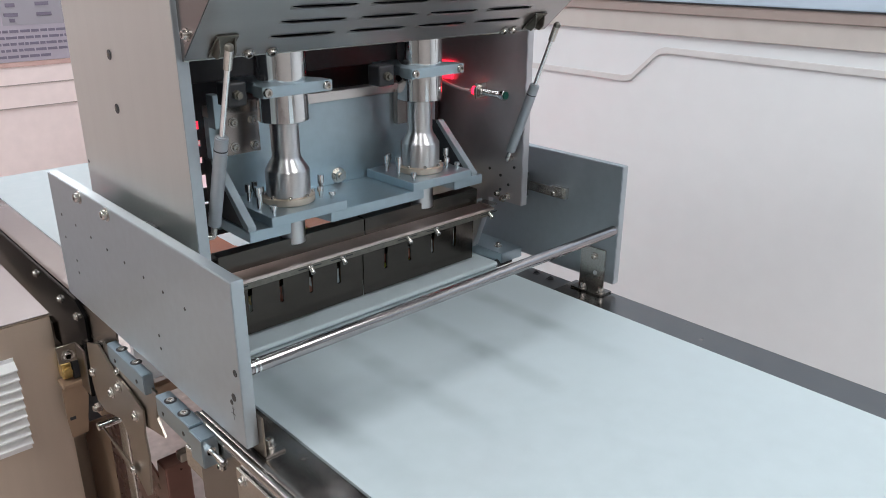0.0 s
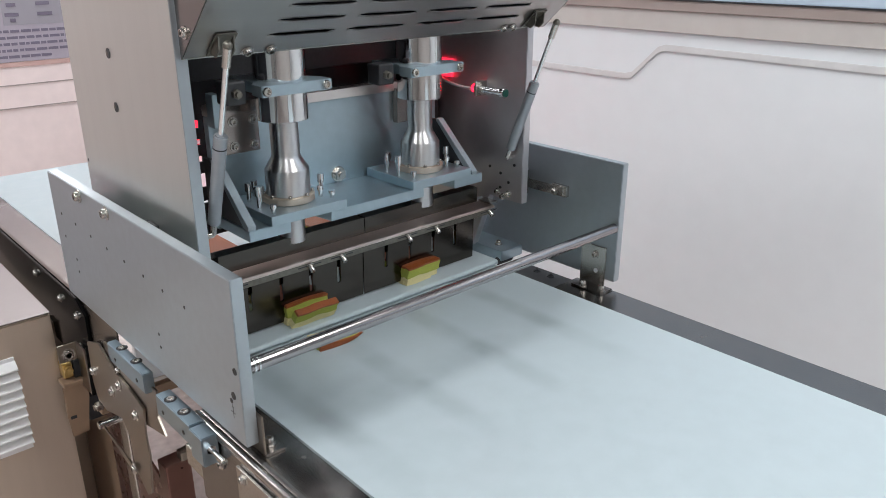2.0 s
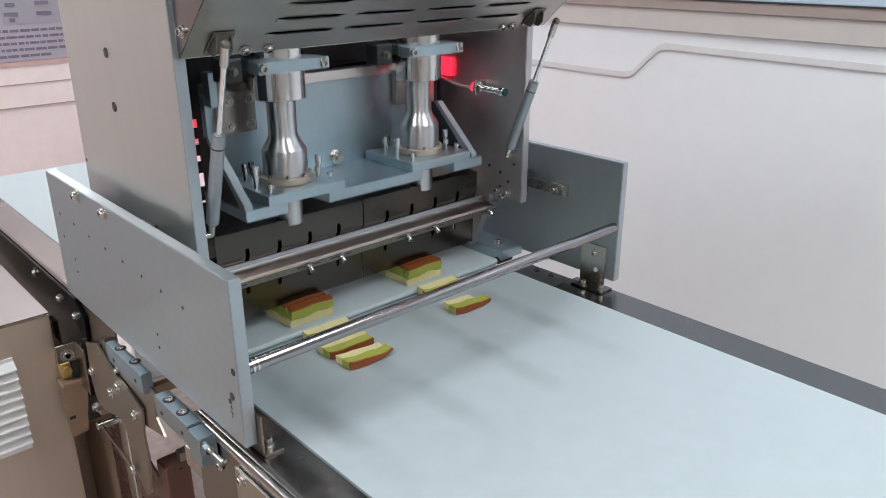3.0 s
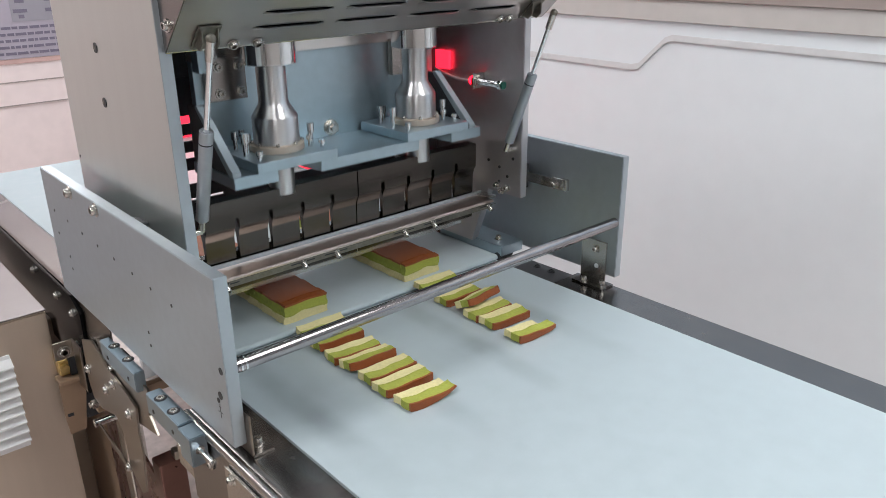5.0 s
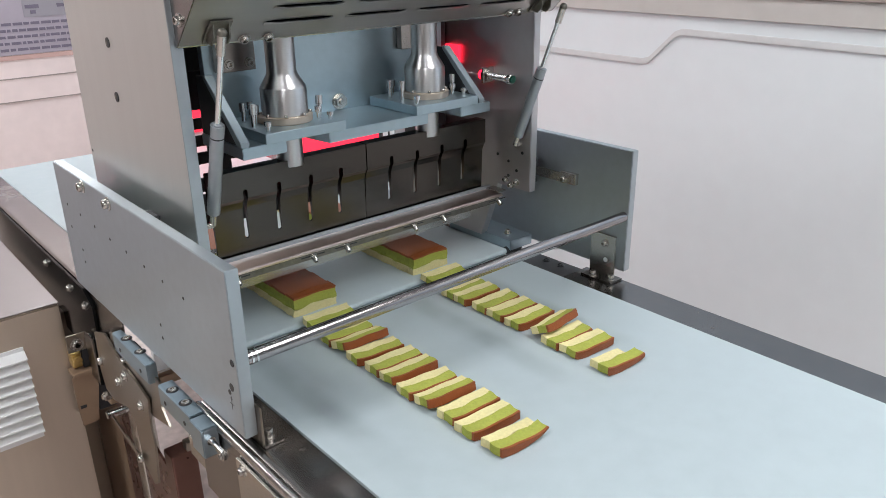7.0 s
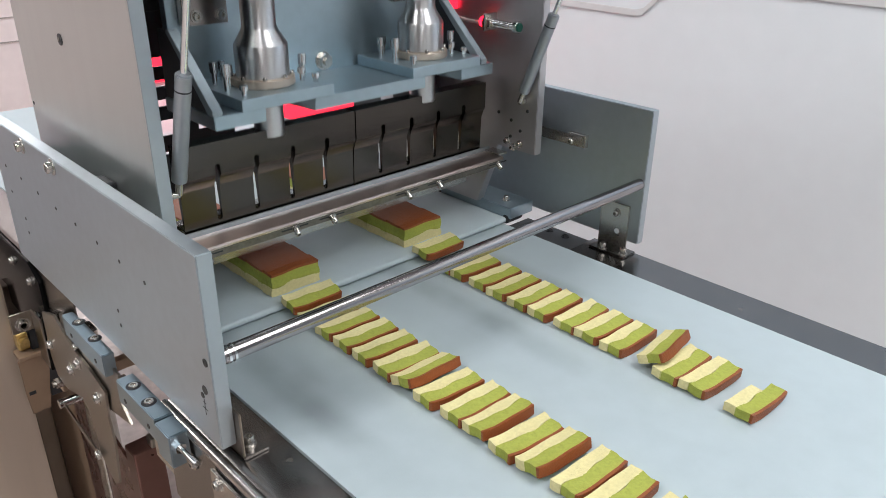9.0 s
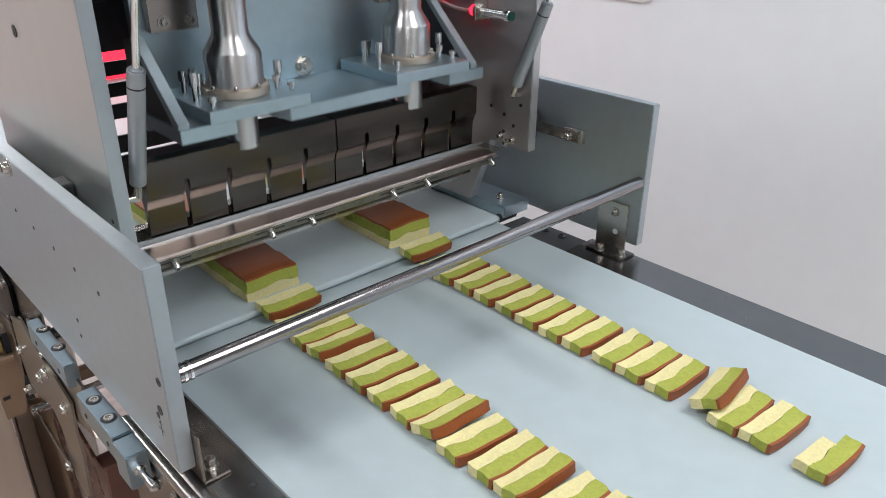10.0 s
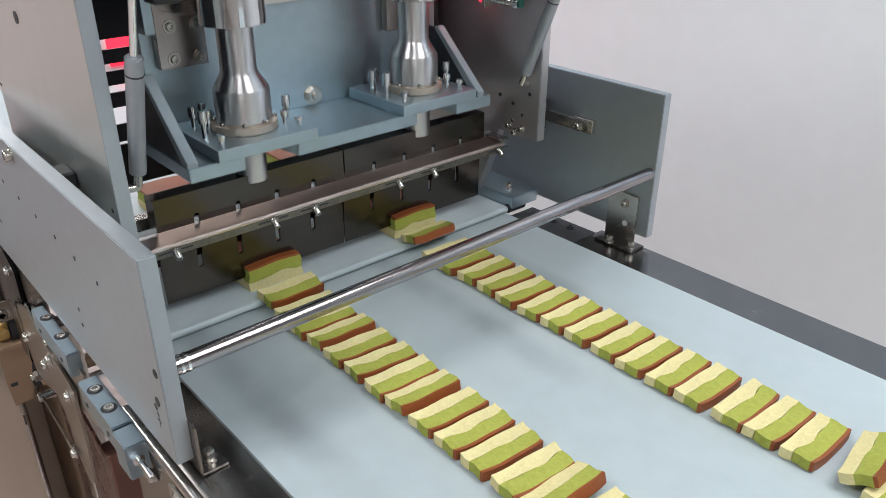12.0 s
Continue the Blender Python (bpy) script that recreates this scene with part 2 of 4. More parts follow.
def socket_screw(bm, at, axis, r=0.006, h=0.006, washer=True):
    """Head of a socket screw with its recess and washer, its axis pointing out of the surface."""
    at, axis = Vector(at), Vector(axis).normalized()
    if washer:
        rod(bm, at, at + axis * 0.0015, r * 1.45, 20)
    top = max(h + 0.0015, 0.0008)
    side = axis.orthogonal().normalized()
    up = axis.cross(side)
    rings = []
    for q, d in ((r, 0.0005), (r, top - r * 0.2), (r * 0.86, top), (r * 0.56, top), (r * 0.5, top - min(top * 0.8, r * 0.9))):
        rings.append([bm.verts.new(at + axis * d + (side * math.cos(k * math.pi / 9) + up * math.sin(k * math.pi / 9)) * q) for k in range(18)])
    for lo, hi in zip(rings, rings[1:]):
        for k in range(18):
            bm.faces.new((lo[k], lo[(k + 1) % 18], hi[(k + 1) % 18], hi[k]))
    bm.faces.new(rings[-1])
    return bm


def build_room():
    x0, x1, y0, y1 = -6.0, 1.68, -6.2, 5.0
    floor = part("floor", slab(x0 - 0.1, x1 + 0.1, y0 - 0.1, y1 + 0.1, -0.1, 0.0, 0), FLOOR)
    tagged(floor, "polished reddish beige hall floor", "floor", kind="structure")
    ceiling = part("ceiling", slab(x0 - 0.1, x1 + 0.1, y0 - 0.1, y1 + 0.1, CEILING, CEILING + 0.1, 0), CEIL)
    tagged(ceiling, "plain dark hall ceiling", "ceiling", kind="structure")
    east = part("wall_east", slab(x1, x1 + 0.1, y0, y1, 0, CEILING, 0), WALL)
    tagged(east, "smooth white wall panel behind the conveyor", "wall", kind="structure")
    # unseen walls: grey west dims what the steel mirrors, pale south brightens it
    west = part("wall_west", slab(x0 - 0.1, x0, y0, y1, 0, CEILING, 0), HALL)
    tagged(west, "unseen plain grey hall wall", "wall", kind="structure")
    south = part("wall_south", slab(x0, x1, y0 - 0.1, y0, 0, CEILING, 0), HALL_PALE)
    tagged(south, "unseen pale wall that brightens the steel facing it", "wall", kind="structure")
    north = part("wall_north", slab(x0, x1, y1, y1 + 0.1, 0, CEILING, 0), PINK)
    tagged(north, "pinkish white display wall with a printed board", "wall", kind="structure")

    rail = thing("wall_rail", "beige and taupe rail with a pale blue board along the white wall", "wall rail", kind="structure")
    part("lower_rail", slab(x1 - 0.012, x1, y0 + 0.02, y1 - 0.02, 1.285, 1.358, 0.002), BEIGE, rail)
    part("upper_rail", slab(x1 - 0.020, x1, y0 + 0.02, y1 - 0.02, 1.358, 1.393, 0.002), TAUPE, rail)
    part("dark_edge", slab(x1 - 0.024, x1, y0 + 0.02, y1 - 0.02, 1.393, 1.397, 0), DARK, rail)
    part("blue_board", slab(x1 - 0.010, x1, y0 + 0.02, y1 - 0.02, 1.397, 2.3, 0.002), PALEBLUE, rail)

    cable = bmesh.new()
    pts = [(2.9, 1.12), (0.585, 1.108), (0.555, 1.116), (0.455, 1.214), (0.425, 1.225), (-0.33, 1.219), (-3.8, 1.219)]
    outline = [(y, z + 0.016) for y, z in pts] + [(y, z - 0.007) for y, z in reversed(pts)]
    prism(cable, outline, "x", x1 - 0.007, x1 - 0.0005)
    tagged(part("cable_trunking", bevelled(cable, 0.002), CABLE), "thin grey cable trunking with a kink on the white wall", "cable trunking")

    for k, (z0, z1, m, d) in enumerate(((0.793, 0.825, BAND, 0.02), (0.672, 0.793, PINK, 0.012), (0.664, 0.672, TAUPE, 0.015), (0.511, 0.664, PINK, 0.010), (0.503, 0.511, TAUPE, 0.012))):
        trim = part(f"trim_{k + 1}", slab(x0 + 0.02, x1 - 0.03, y1 - d, y1, z0, z1, 0), m)
        tagged(trim, "horizontal trim strip of the display wall", "trim", kind="structure")
    board = thing("poster", "lilac printed poster with a grey table and lines of small writing", "poster", at=(0, y1 - 0.012, 0))
    part("sheet", slab(-0.6, 1.25, -0.006, 0.006, 0.828, 2.1, 0), POSTER, board)
    part("table_block", slab(0.655, 1.2, -0.009, -0.005, 1.075, 1.3, 0), POSTER_BOX, board)
    rng = random.Random(4)
    for k in range(5):
        z = 1.035 - 0.043 * k
        x = 0.1
        while x < (0.88 if k == 4 else 1.05):
            w = rng.uniform(0.02, 0.07)
            part("text_bar", slab(x, x + w, -0.009, -0.005, z - 0.009, z + 0.009, 0), INK, board)
            x += w + rng.uniform(0.007, 0.013)
    for x, z, w in ((0.69, 1.21, 0.06), (0.88, 1.215, 0.09), (0.67, 1.145, 0.09), (0.70, 1.108, 0.035), (0.88, 1.145, 0.1)):
        part("text_bar", slab(x, x + w, -0.0125, -0.0085, z - 0.012, z + 0.012, 0), INK, board)

    for x, y, watts in LAMPS:
        lamp = thing("ceiling_light", "flat white square ceiling light, lit", "ceiling light", "ceiling lights", at=(x, y, CEILING))
        fr = bmesh.new()
        for d in ((-0.62, 0.62, -0.62, -0.59), (-0.62, 0.62, 0.59, 0.62), (-0.62, -0.59, -0.59, 0.59), (0.59, 0.62, -0.59, 0.59)):
            box(fr, *d, -0.05, -0.002)
        part("frame", fr, LOUVER, lamp)
        part("diffuser", slab(-0.588, 0.588, -0.588, 0.588, -0.03, -0.02, 0), LIGHT_PANEL, lamp)
        data = bpy.data.lights.new("ceiling_lamp", "AREA")
        data.shape, data.size, data.size_y, data.energy = "RECTANGLE", 1.15, 1.15, watts
        data.color = (1.0, 0.985, 1.0)
        ob = new("ceiling_lamp", data)
        ob.location = (x, y, CEILING - 0.06)


build_room()


def build_stand():
    t = thing("display_stand", "white display stand with lit red panels and white writing", "display stand", at=(0, 1.56, 0))
    part("board", slab(0.05, 1.62, 0.0, 0.03, 0.0, 1.22, 0.002), WALL, t)
    part("red_panel", slab(0.178, 0.62, -0.012, -0.001, 0.902, 1.10, 0.001), RED_GLOW, t, "lit red panel")
    part("red_panel", slab(0.64, 1.155, -0.012, -0.001, 0.66, 0.86, 0.001), RED_GLOW, t, "lit red panel")
    part("black_panel", slab(1.157, 1.45, -0.012, -0.001, 0.66, 0.86, 0.001), DARK, t)
    for k in range(5):
        part("text_bar", slab(1.175 + 0.038 * k, 1.2 + 0.038 * k, -0.016, -0.0125, 0.70, 0.79, 0), LOUVER, t)


build_stand()

BELT_Z, FEED_Z = 0.900, 0.913
NOSE_Y = -0.0425


# ---- conveyors ----
def build_outfeed():
    c = thing("outfeed_conveyor", "outfeed conveyor with a pale white belt and steel side rails", "conveyor")
    bl = bmesh.new()
    r = 0.02
    loop = [(-2.6, BELT_Z), (-0.012, BELT_Z)]
    loop += [(-0.012 + r * math.sin(a), BELT_Z - r + r * math.cos(a)) for a in (0.5, 1.0, 1.57, 2.1, 2.6, 3.14)]
    loop += [(-2.6, BELT_Z - 2 * r)]
    prism(bl, loop, "x", -0.352, 0.329)
    part("belt", bl, BELT_OUT, c, "pale bluish white food belt with faint painted bands of shade", smooth=True)
    for side in (-1, 1):
        rail = bmesh.new()
        if side < 0:
            o = [(-0.3535, 0.897), (-0.413, 0.897), (-0.424, 0.893), (-0.429, 0.886), (-0.430, 0.74), (-0.427, 0.74), (-0.4265, 0.885), (-0.42, 0.890), (-0.3535, 0.893)]
        else:
            o = [(0.3305, 0.897), (0.412, 0.897), (0.418, 0.892), (0.420, 0.886), (0.420, 0.74), (0.417, 0.74), (0.4165, 0.886), (0.411, 0.893), (0.3305, 0.893)]
        prism(rail, o, "y", -2.6, -0.2 if side > 0 else -0.13)
        part("side_rail", rail, RAIL, c, "brushed stainless side rail", smooth=True)
    lip = rod(bmesh.new(), (-0.4265, -2.6, 0.889), (-0.4265, -0.128, 0.889), 0.0075, 16)
    part("rail_edge", lip, STEEL_PLAIN, c, "bright rounded rail edge", smooth=True)
    plate = bevelled(prism(bmesh.new(), [(-0.262, 0.872), (-0.262, 0.79), (-0.9, 0.79), (-0.9, 0.872)], "x", -0.4345, -0.4305), 0.001)
    part("side_cover", plate, STEEL_PLAIN, c)
    for y, z in ((-0.279, 0.858), (-0.206, 0.842), (-0.52, 0.83)):
        part("screw", socket_screw(bmesh.new(), (-0.4345 if y < -0.25 else -0.4305, y, z), (-1, 0, 0), 0.0062, 0.004), STEEL_PLAIN, c, smooth=True)
    for y in (-0.62, -2.2):
        for x in (-0.40, 0.38):
            part("leg", slab(x - 0.02, x + 0.02, y - 0.02, y + 0.02, 0.03, 0.74, 0.003), STEEL_PLAIN, c)
            part("foot", rod(bmesh.new(), (x, y, 0), (x, y, 0.03), 0.03, 20, 0.018), DARK, c, smooth=True)
    part("joint_plate", bevelled(prism(bmesh.new(), [(0.3305, -0.197), (0.405, -0.197), (0.402, -0.04), (0.3305, -0.04)], "z", 0.888, 0.892), 0.0008), INTERIOR, c, "dark joint plate")
    for y in (-0.15, -0.11):
        part("screw", socket_screw(bmesh.new(), (0.385, y, 0.892), (0, 0, 1), 0.006, 0.003), DARK, c, smooth=True)
    part("bed", slab(-0.345, 0.322, -2.58, -0.06, 0.80, 0.858, 0.002), STEEL_PLAIN, c)
    part("cross_member", slab(-0.425, 0.415, -0.12, -0.06, 0.76, 0.80, 0.003), STEEL_PLAIN, c)


def build_infeed():
    c = thing("infeed_conveyor", "infeed conveyor with a pale white belt ending in a thin nose", "conveyor")
    bl = bmesh.new()
    r = 0.0060
    loop = [(1.45, FEED_Z), (NOSE_Y + r, FEED_Z)]
    loop += [(NOSE_Y + r - r * math.sin(a), FEED_Z - r + r * math.cos(a)) for a in (0.4, 0.8, 1.2, 1.57, 2.0, 2.5, 3.14)]
    loop += [(0.10, FEED_Z - 2 * r), (0.14, 0.87), (1.45, 0.87)]
    loop += [(1.45 + 0.0215 * math.sin(a), 0.8915 - 0.0215 * math.cos(a)) for a in (0.6, 1.2, 1.8, 2.4)]
    prism(bl, loop, "x", -0.353, 0.331)
    part("belt", bl, BELT, c, "pale bluish white food belt", smooth=True)
    for side in (-1, 1):
        xs = (-0.3545, -0.418) if side < 0 else (0.3325, 0.405)
        rail = bmesh.new()
        s = side
        o = [(xs[0], 0.912), (xs[1], 0.912), (xs[1] + s * 0.004, 0.908), (xs[1] + s * 0.004, 0.80), (xs[1] + s * 0.001, 0.80), (xs[1] + s * 0.001, 0.908), (xs[0], 0.909)]
        prism(rail, o, "y", 0.20, 1.45)
        part("side_rail", rail, RAIL, c, "brushed stainless side rail", smooth=True)
    part("side_cover", bevelled(prism(bmesh.new(), [(1.3, 0.905), (0.40, 0.905), (0.355, 0.88), (0.36, 0.80), (0.42, 0.74), (1.3, 0.74)], "x", -0.428, -0.4225), 0.001), BLACK_STEEL, c, "black glossy side cover")
    for y, z in ((0.50, 0.872), (0.405, 0.865), (0.66, 0.88)):
        part("screw", socket_screw(bmesh.new(), (-0.428, y, z), (-1, 0, 0), 0.0065, 0.005), STEEL_PLAIN, c, smooth=True)
    part("bed", slab(-0.35, 0.326, 0.16, 1.43, 0.80, 0.868, 0.002), STEEL_PLAIN, c)
    part("nose_bar", slab(-0.352, 0.3295, NOSE_Y + 0.008, 0.1, FEED_Z - 0.0105, FEED_Z - 0.0015, 0.001), STEEL_PLAIN, c)
    for x in (-0.39, 0.38):
        part("leg", slab(x - 0.02, x + 0.02, 1.2, 1.24, 0.03, 0.80, 0.003), STEEL_PLAIN, c)
        part("leg", slab(x - 0.02, x + 0.02, 0.28, 0.32, 0.03, 0.80, 0.003), STEEL_PLAIN, c)
        for y in (1.22, 0.30):
            part("foot", rod(bmesh.new(), (x, y, 0), (x, y, 0.03), 0.03, 20, 0.018), DARK, c, smooth=True)
    # nose bearings at both ends
    for x0, x1 in ((0.3325, 0.40), (-0.405, -0.3545)):
        part("nose_bearing", bevelled(prism(bmesh.new(), [(-0.052, 0.934), (0.15, 0.934), (0.15, 0.90), (-0.03, 0.90), (-0.03, 0.911), (-0.052, 0.911)], "x", x0, x1), 0.0015), ALU_DARK, c, "blue grey anodised bearing block")
    part("nose_pin", rod(bmesh.new(), (0.3315, -0.040, 0.909), (0.372, -0.040, 0.909), 0.009, 16), DARK, c, smooth=True)
    part("nose_screw", socket_screw(bmesh.new(), (0.362, -0.013, 0.934), (0, 0, 1), 0.006, 0.008), STEEL_PLAIN, c, smooth=True)


build_outfeed()
build_infeed()


# ---- side plates, cross rod and clamps ----
def build_side_plate(far):
    x0, x1 = (0.412, 0.430) if far else (-0.429, -0.410)
    t = thing("side_plate", "thick grey anodised aluminium side plate standing beside the belt", "machine plate", "side plates")
    body = bevelled(prism(bmesh.new(), [(-0.293, 0.915), (-0.293, 1.165), (0.42, 1.165), (0.42, 0.915)], "x", x0, x1), 0.0012)
    plate = part("plate", body, ALU, t)
    if not far:
        for y, z in ((-0.143, 1.076), (-0.07, 1.078), (0.0, 1.08), (0.075, 1.082), (0.15, 1.083), (0.225, 1.085), (0.30, 1.088), (0.375, 1.09), (-0.03, 0.99), (-0.03, 0.967), (0.33, 1.01), (0.33, 0.985), (0.375, 1.045)):
            part("hole", rod(bmesh.new(), (x0 - 0.0006, y, z), (x0 + 0.001, y, z), 0.0028, 12), DARK, plate)
        for y, z, r in ((-0.27, 0.988, 0.006), (-0.262, 0.977, 0.004)):
            part("hole", rod(bmesh.new(), (x0 - 0.0006, y, z), (x0 + 0.001, y, z), r, 16), DARK, plate)
        for y in (0.252, 0.124):
            part("screw", socket_screw(bmesh.new(), (x0, y, 1.1525), (-1, 0, 0), 0.0082, 0.008), STEEL_PLAIN, plate, smooth=True)
        part("rod_screw", socket_screw(bmesh.new(), (x0, -0.281, 1.03), (-1, 0, 0), 0.0055, -0.0008, False), DARK, plate, smooth=True)
        for dims in ((-0.2644, -0.2637, 0.950, 0.972), (-0.2705, -0.2575, 0.9587, 0.9593), (-0.2675, -0.2605, 0.967, 0.9676)):
            part("engraved_mark", slab(x0 - 0.0004, x0 + 0.0005, *dims, 0), INTERIOR, plate)
    foot = thing("foot_bracket", "folded stainless foot bracket bolted to the side rail", "bracket", "foot brackets")
    if far:
        part("upright", bevelled(prism(bmesh.new(), [(-0.272, 0.897), (-0.272, 0.985), (-0.21, 0.985), (-0.21, 0.897)], "x", 0.4075, 0.4115), 0.001), STEEL_PLAIN, foot)
        part("base", bevelled(prism(bmesh.new(), [(0.372, -0.292), (0.4115, -0.292), (0.4115, -0.215), (0.372, -0.215)], "z", 0.8975, 0.901), 0.001), RAIL, foot)
        part("screw", socket_screw(bmesh.new(), (0.4075, -0.245, 0.965), (-1, 0, 0), 0.0062, 0.005), STEEL_PLAIN, foot, smooth=True)
        part("hole", rod(bmesh.new(), (0.4068, -0.25, 0.93), (0.4078, -0.25, 0.93), 0.005, 14), WALL, foot)
        for x, y in ((0.378, -0.243), (0.386, -0.282)):
            part("screw", socket_screw(bmesh.new(), (x, y, 0.901), (0, 0, 1), 0.0058, 0.011), STEEL_PLAIN, foot, smooth=True)
    else:
        part("upright", bevelled(prism(bmesh.new(), [(-0.305, 0.897), (-0.305, 0.962), (-0.255, 0.962), (-0.255, 0.897)], "x", -0.4095, -0.4065), 0.001), STEEL_UNDER, foot)
        part("base", bevelled(prism(bmesh.new(), [(-0.4095, -0.308), (-0.378, -0.308), (-0.378, -0.255), (-0.4095, -0.255)], "z", 0.8975, 0.901), 0.001), RAIL, foot)
        part("screw", socket_screw(bmesh.new(), (-0.392, -0.288, 0.901), (0, 0, 1), 0.0062, 0.011), STEEL_PLAIN, foot, smooth=True)
        part("screw", socket_screw(bmesh.new(), (-0.4065, -0.28, 0.945), (1, 0, 0), 0.006, 0.004), STEEL_PLAIN, foot, smooth=True)


build_side_plate(False)
build_side_plate(True)

cross = thing("cross_rod", "polished chrome cross rod between the side plates", "rod")
part("shaft", rod(bmesh.new(), (-0.41, -0.283, 1.031), (0.412, -0.283, 1.031), 0.0102, 32), ROD, cross, smooth=True)
for x in (-0.404, -0.397):
    part("groove_ring", rod(bmesh.new(), (x - 0.0015, -0.283, 1.031), (x + 0.0015, -0.283, 1.031), 0.0112, 32), CHROME, cross, smooth=True)


def build_clamp(y0, y1, x0=-0.455, z1=0.899):
    t = thing("clamp_block", "blue grey anodised clamp block with two socket screws", "clamp block", "clamp blocks")
    block = part("block", bevelled(prism(bmesh.new(), [(y0, z1), (y1, z1), (y1, z1 - 0.037), (y0, z1 - 0.037)], "x", x0, -0.4305), 0.0015), ALU_DARK, t)
    n = y1 - y0
    for k in (0.34, 0.74):
        y = y0 + n * k
        # black disc on the surface stands in for the shaded recess
        part("counterbore", rod(bmesh.new(), (x0 + 0.0115, y, z1 - 0.0005), (x0 + 0.0115, y, z1 + 0.0006), 0.0098, 24), DARK, block)
        part("socket_screw", socket_screw(bmesh.new(), (x0 + 0.0115, y, z1 + 0.0002), (0, 0, 1), 0.0066, 0.0010, False), STEEL_PLAIN, block, smooth=True)
    for k in (0.2, 0.8):
        part("side_hole", rod(bmesh.new(), (x0 - 0.0007, y0 + n * k, z1 - 0.023), (x0 + 0.0005, y0 + n * k, z1 - 0.023), 0.0038, 12), DARK, block)
    return t


build_clamp(0.019, 0.177, -0.448, 0.902)
build_clamp(-0.165, -0.045)
stop = thing("stop_block", "small blue grey stop block with an adjusting screw", "stop block")
part("block", bevelled(prism(bmesh.new(), [(-0.207, 0.897), (-0.1665, 0.897), (-0.1665, 0.848), (-0.207, 0.848)], "x", -0.457, -0.4315), 0.0015), ALU_DARK, stop)
part("screw", rod(rod(bmesh.new(), (-0.4455, -0.207, 0.878), (-0.4455, -0.25, 0.878), 0.0035, 14), (-0.4455, -0.207, 0.878), (-0.4455, -0.213, 0.878), 0.0075, 6), CHROME, stop, "bright hex adjusting screw", smooth=True)
part("screw_head", rod(bmesh.new(), (-0.4455, -0.236, 0.878), (-0.4455, -0.252, 0.878), 0.0052, 16, bevel=0.0008), CHROME, stop, smooth=True)


# ---- cutter housing ----
def build_housing():
    t = thing("cutter_housing", "steel cutter housing with tall side walls and a raised slotted hood", "machine housing")
    near = bevelled(prism(bmesh.new(), [(-0.102, 1.06), (-0.102, 1.62), (0.335, 1.62), (0.335, 1.06)], "x", -0.380, -0.3635), 0.0012)
    near_wall = part("near_wall", near, STEEL, t, "brushed steel side wall")
    part("front_edge", slab(-0.3804, -0.3631, -0.1045, -0.1022, 1.060, 1.62, 0.0006), ALU, near_wall, "blue grey anodised edge")
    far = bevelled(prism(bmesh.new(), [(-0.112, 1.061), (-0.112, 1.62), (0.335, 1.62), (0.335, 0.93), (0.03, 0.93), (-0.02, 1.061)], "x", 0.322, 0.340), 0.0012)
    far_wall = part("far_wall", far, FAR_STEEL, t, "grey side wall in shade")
    for y, z in ((0.143, 1.402), (0.143, 1.317)):
        part("slotted_hole", rod(bmesh.new(), (-0.381, y, z), (-0.379, y, z), 0.008, 20), DARK, near_wall)
        part("hole_pin", rod(bmesh.new(), (-0.3815, y + 0.003, z), (-0.379, y + 0.003, z), 0.0034, 16), FLANGE, near_wall, smooth=True)
    for y, z in ((0.325, 1.195), (-0.085, 1.13), (-0.085, 1.11)):
        part("hole", rod(bmesh.new(), (-0.3806, y, z), (-0.379, y, z), 0.003, 12), DARK, near_wall)
    for y, z in ((-0.052, 1.116), (-0.075, 1.10), (-0.052, 1.085), (-0.06, 1.045), (-0.06, 1.03), (-0.09, 1.14), (-0.02, 1.125)):
        if z > 1.062 or y > -0.02:
            part("hole", rod(bmesh.new(), (0.3205, y, z), (0.3225, y, z), 0.0032, 12), DARK, far_wall)
    # rear panel with louvre slots
    us = [-0.363, -0.34, -0.172, -0.15, -0.125, -0.055, 0.321]
    vs = [1.003, 1.074, 1.079, 1.085, 1.108, 1.136, 1.160, 1.172, 1.194, 1.206, 1.228, 1.244, 1.62]
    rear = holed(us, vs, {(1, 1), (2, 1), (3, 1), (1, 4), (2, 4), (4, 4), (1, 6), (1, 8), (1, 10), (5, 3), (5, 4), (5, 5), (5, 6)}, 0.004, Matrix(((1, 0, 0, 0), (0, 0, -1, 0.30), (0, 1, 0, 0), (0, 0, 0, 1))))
    part("rear_panel", rear, INTERIOR, t, "rear panel with open slots, darkened for its shade")
    # unseen roof and added dark lining keep the inside dim
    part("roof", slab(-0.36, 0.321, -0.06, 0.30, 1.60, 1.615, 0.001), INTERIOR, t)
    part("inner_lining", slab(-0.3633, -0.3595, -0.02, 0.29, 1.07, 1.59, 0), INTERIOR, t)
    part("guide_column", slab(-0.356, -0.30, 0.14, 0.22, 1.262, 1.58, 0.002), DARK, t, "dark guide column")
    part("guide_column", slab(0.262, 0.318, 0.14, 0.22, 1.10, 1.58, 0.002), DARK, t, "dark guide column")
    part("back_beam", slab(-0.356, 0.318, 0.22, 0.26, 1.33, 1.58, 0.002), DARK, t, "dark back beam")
    # rear guard strip behind the blades
    rg = bevelled(prism(bmesh.new(), [(0.040, 0.974), (0.043, 0.974), (0.043, 1.05), (0.06, 1.05), (0.06, 1.053), (0.040, 1.053)], "x", -0.345, 0.30), 0.0005)
    part("rear_guard", rg, STEEL_PLAIN, t, "stainless guard strip behind the blades")
    # glowing red patch put on the far wall
    part("red_patch", slab(0.3135, 0.3215, 0.095, 0.137, 1.300, 1.338, 0.001), RED_LIT, t, "glowing red patch")
    part("blue_tape", slab(0.22, 0.26, 0.125, 0.13, 1.16, 1.19, 0), BLUE, t)
    return t


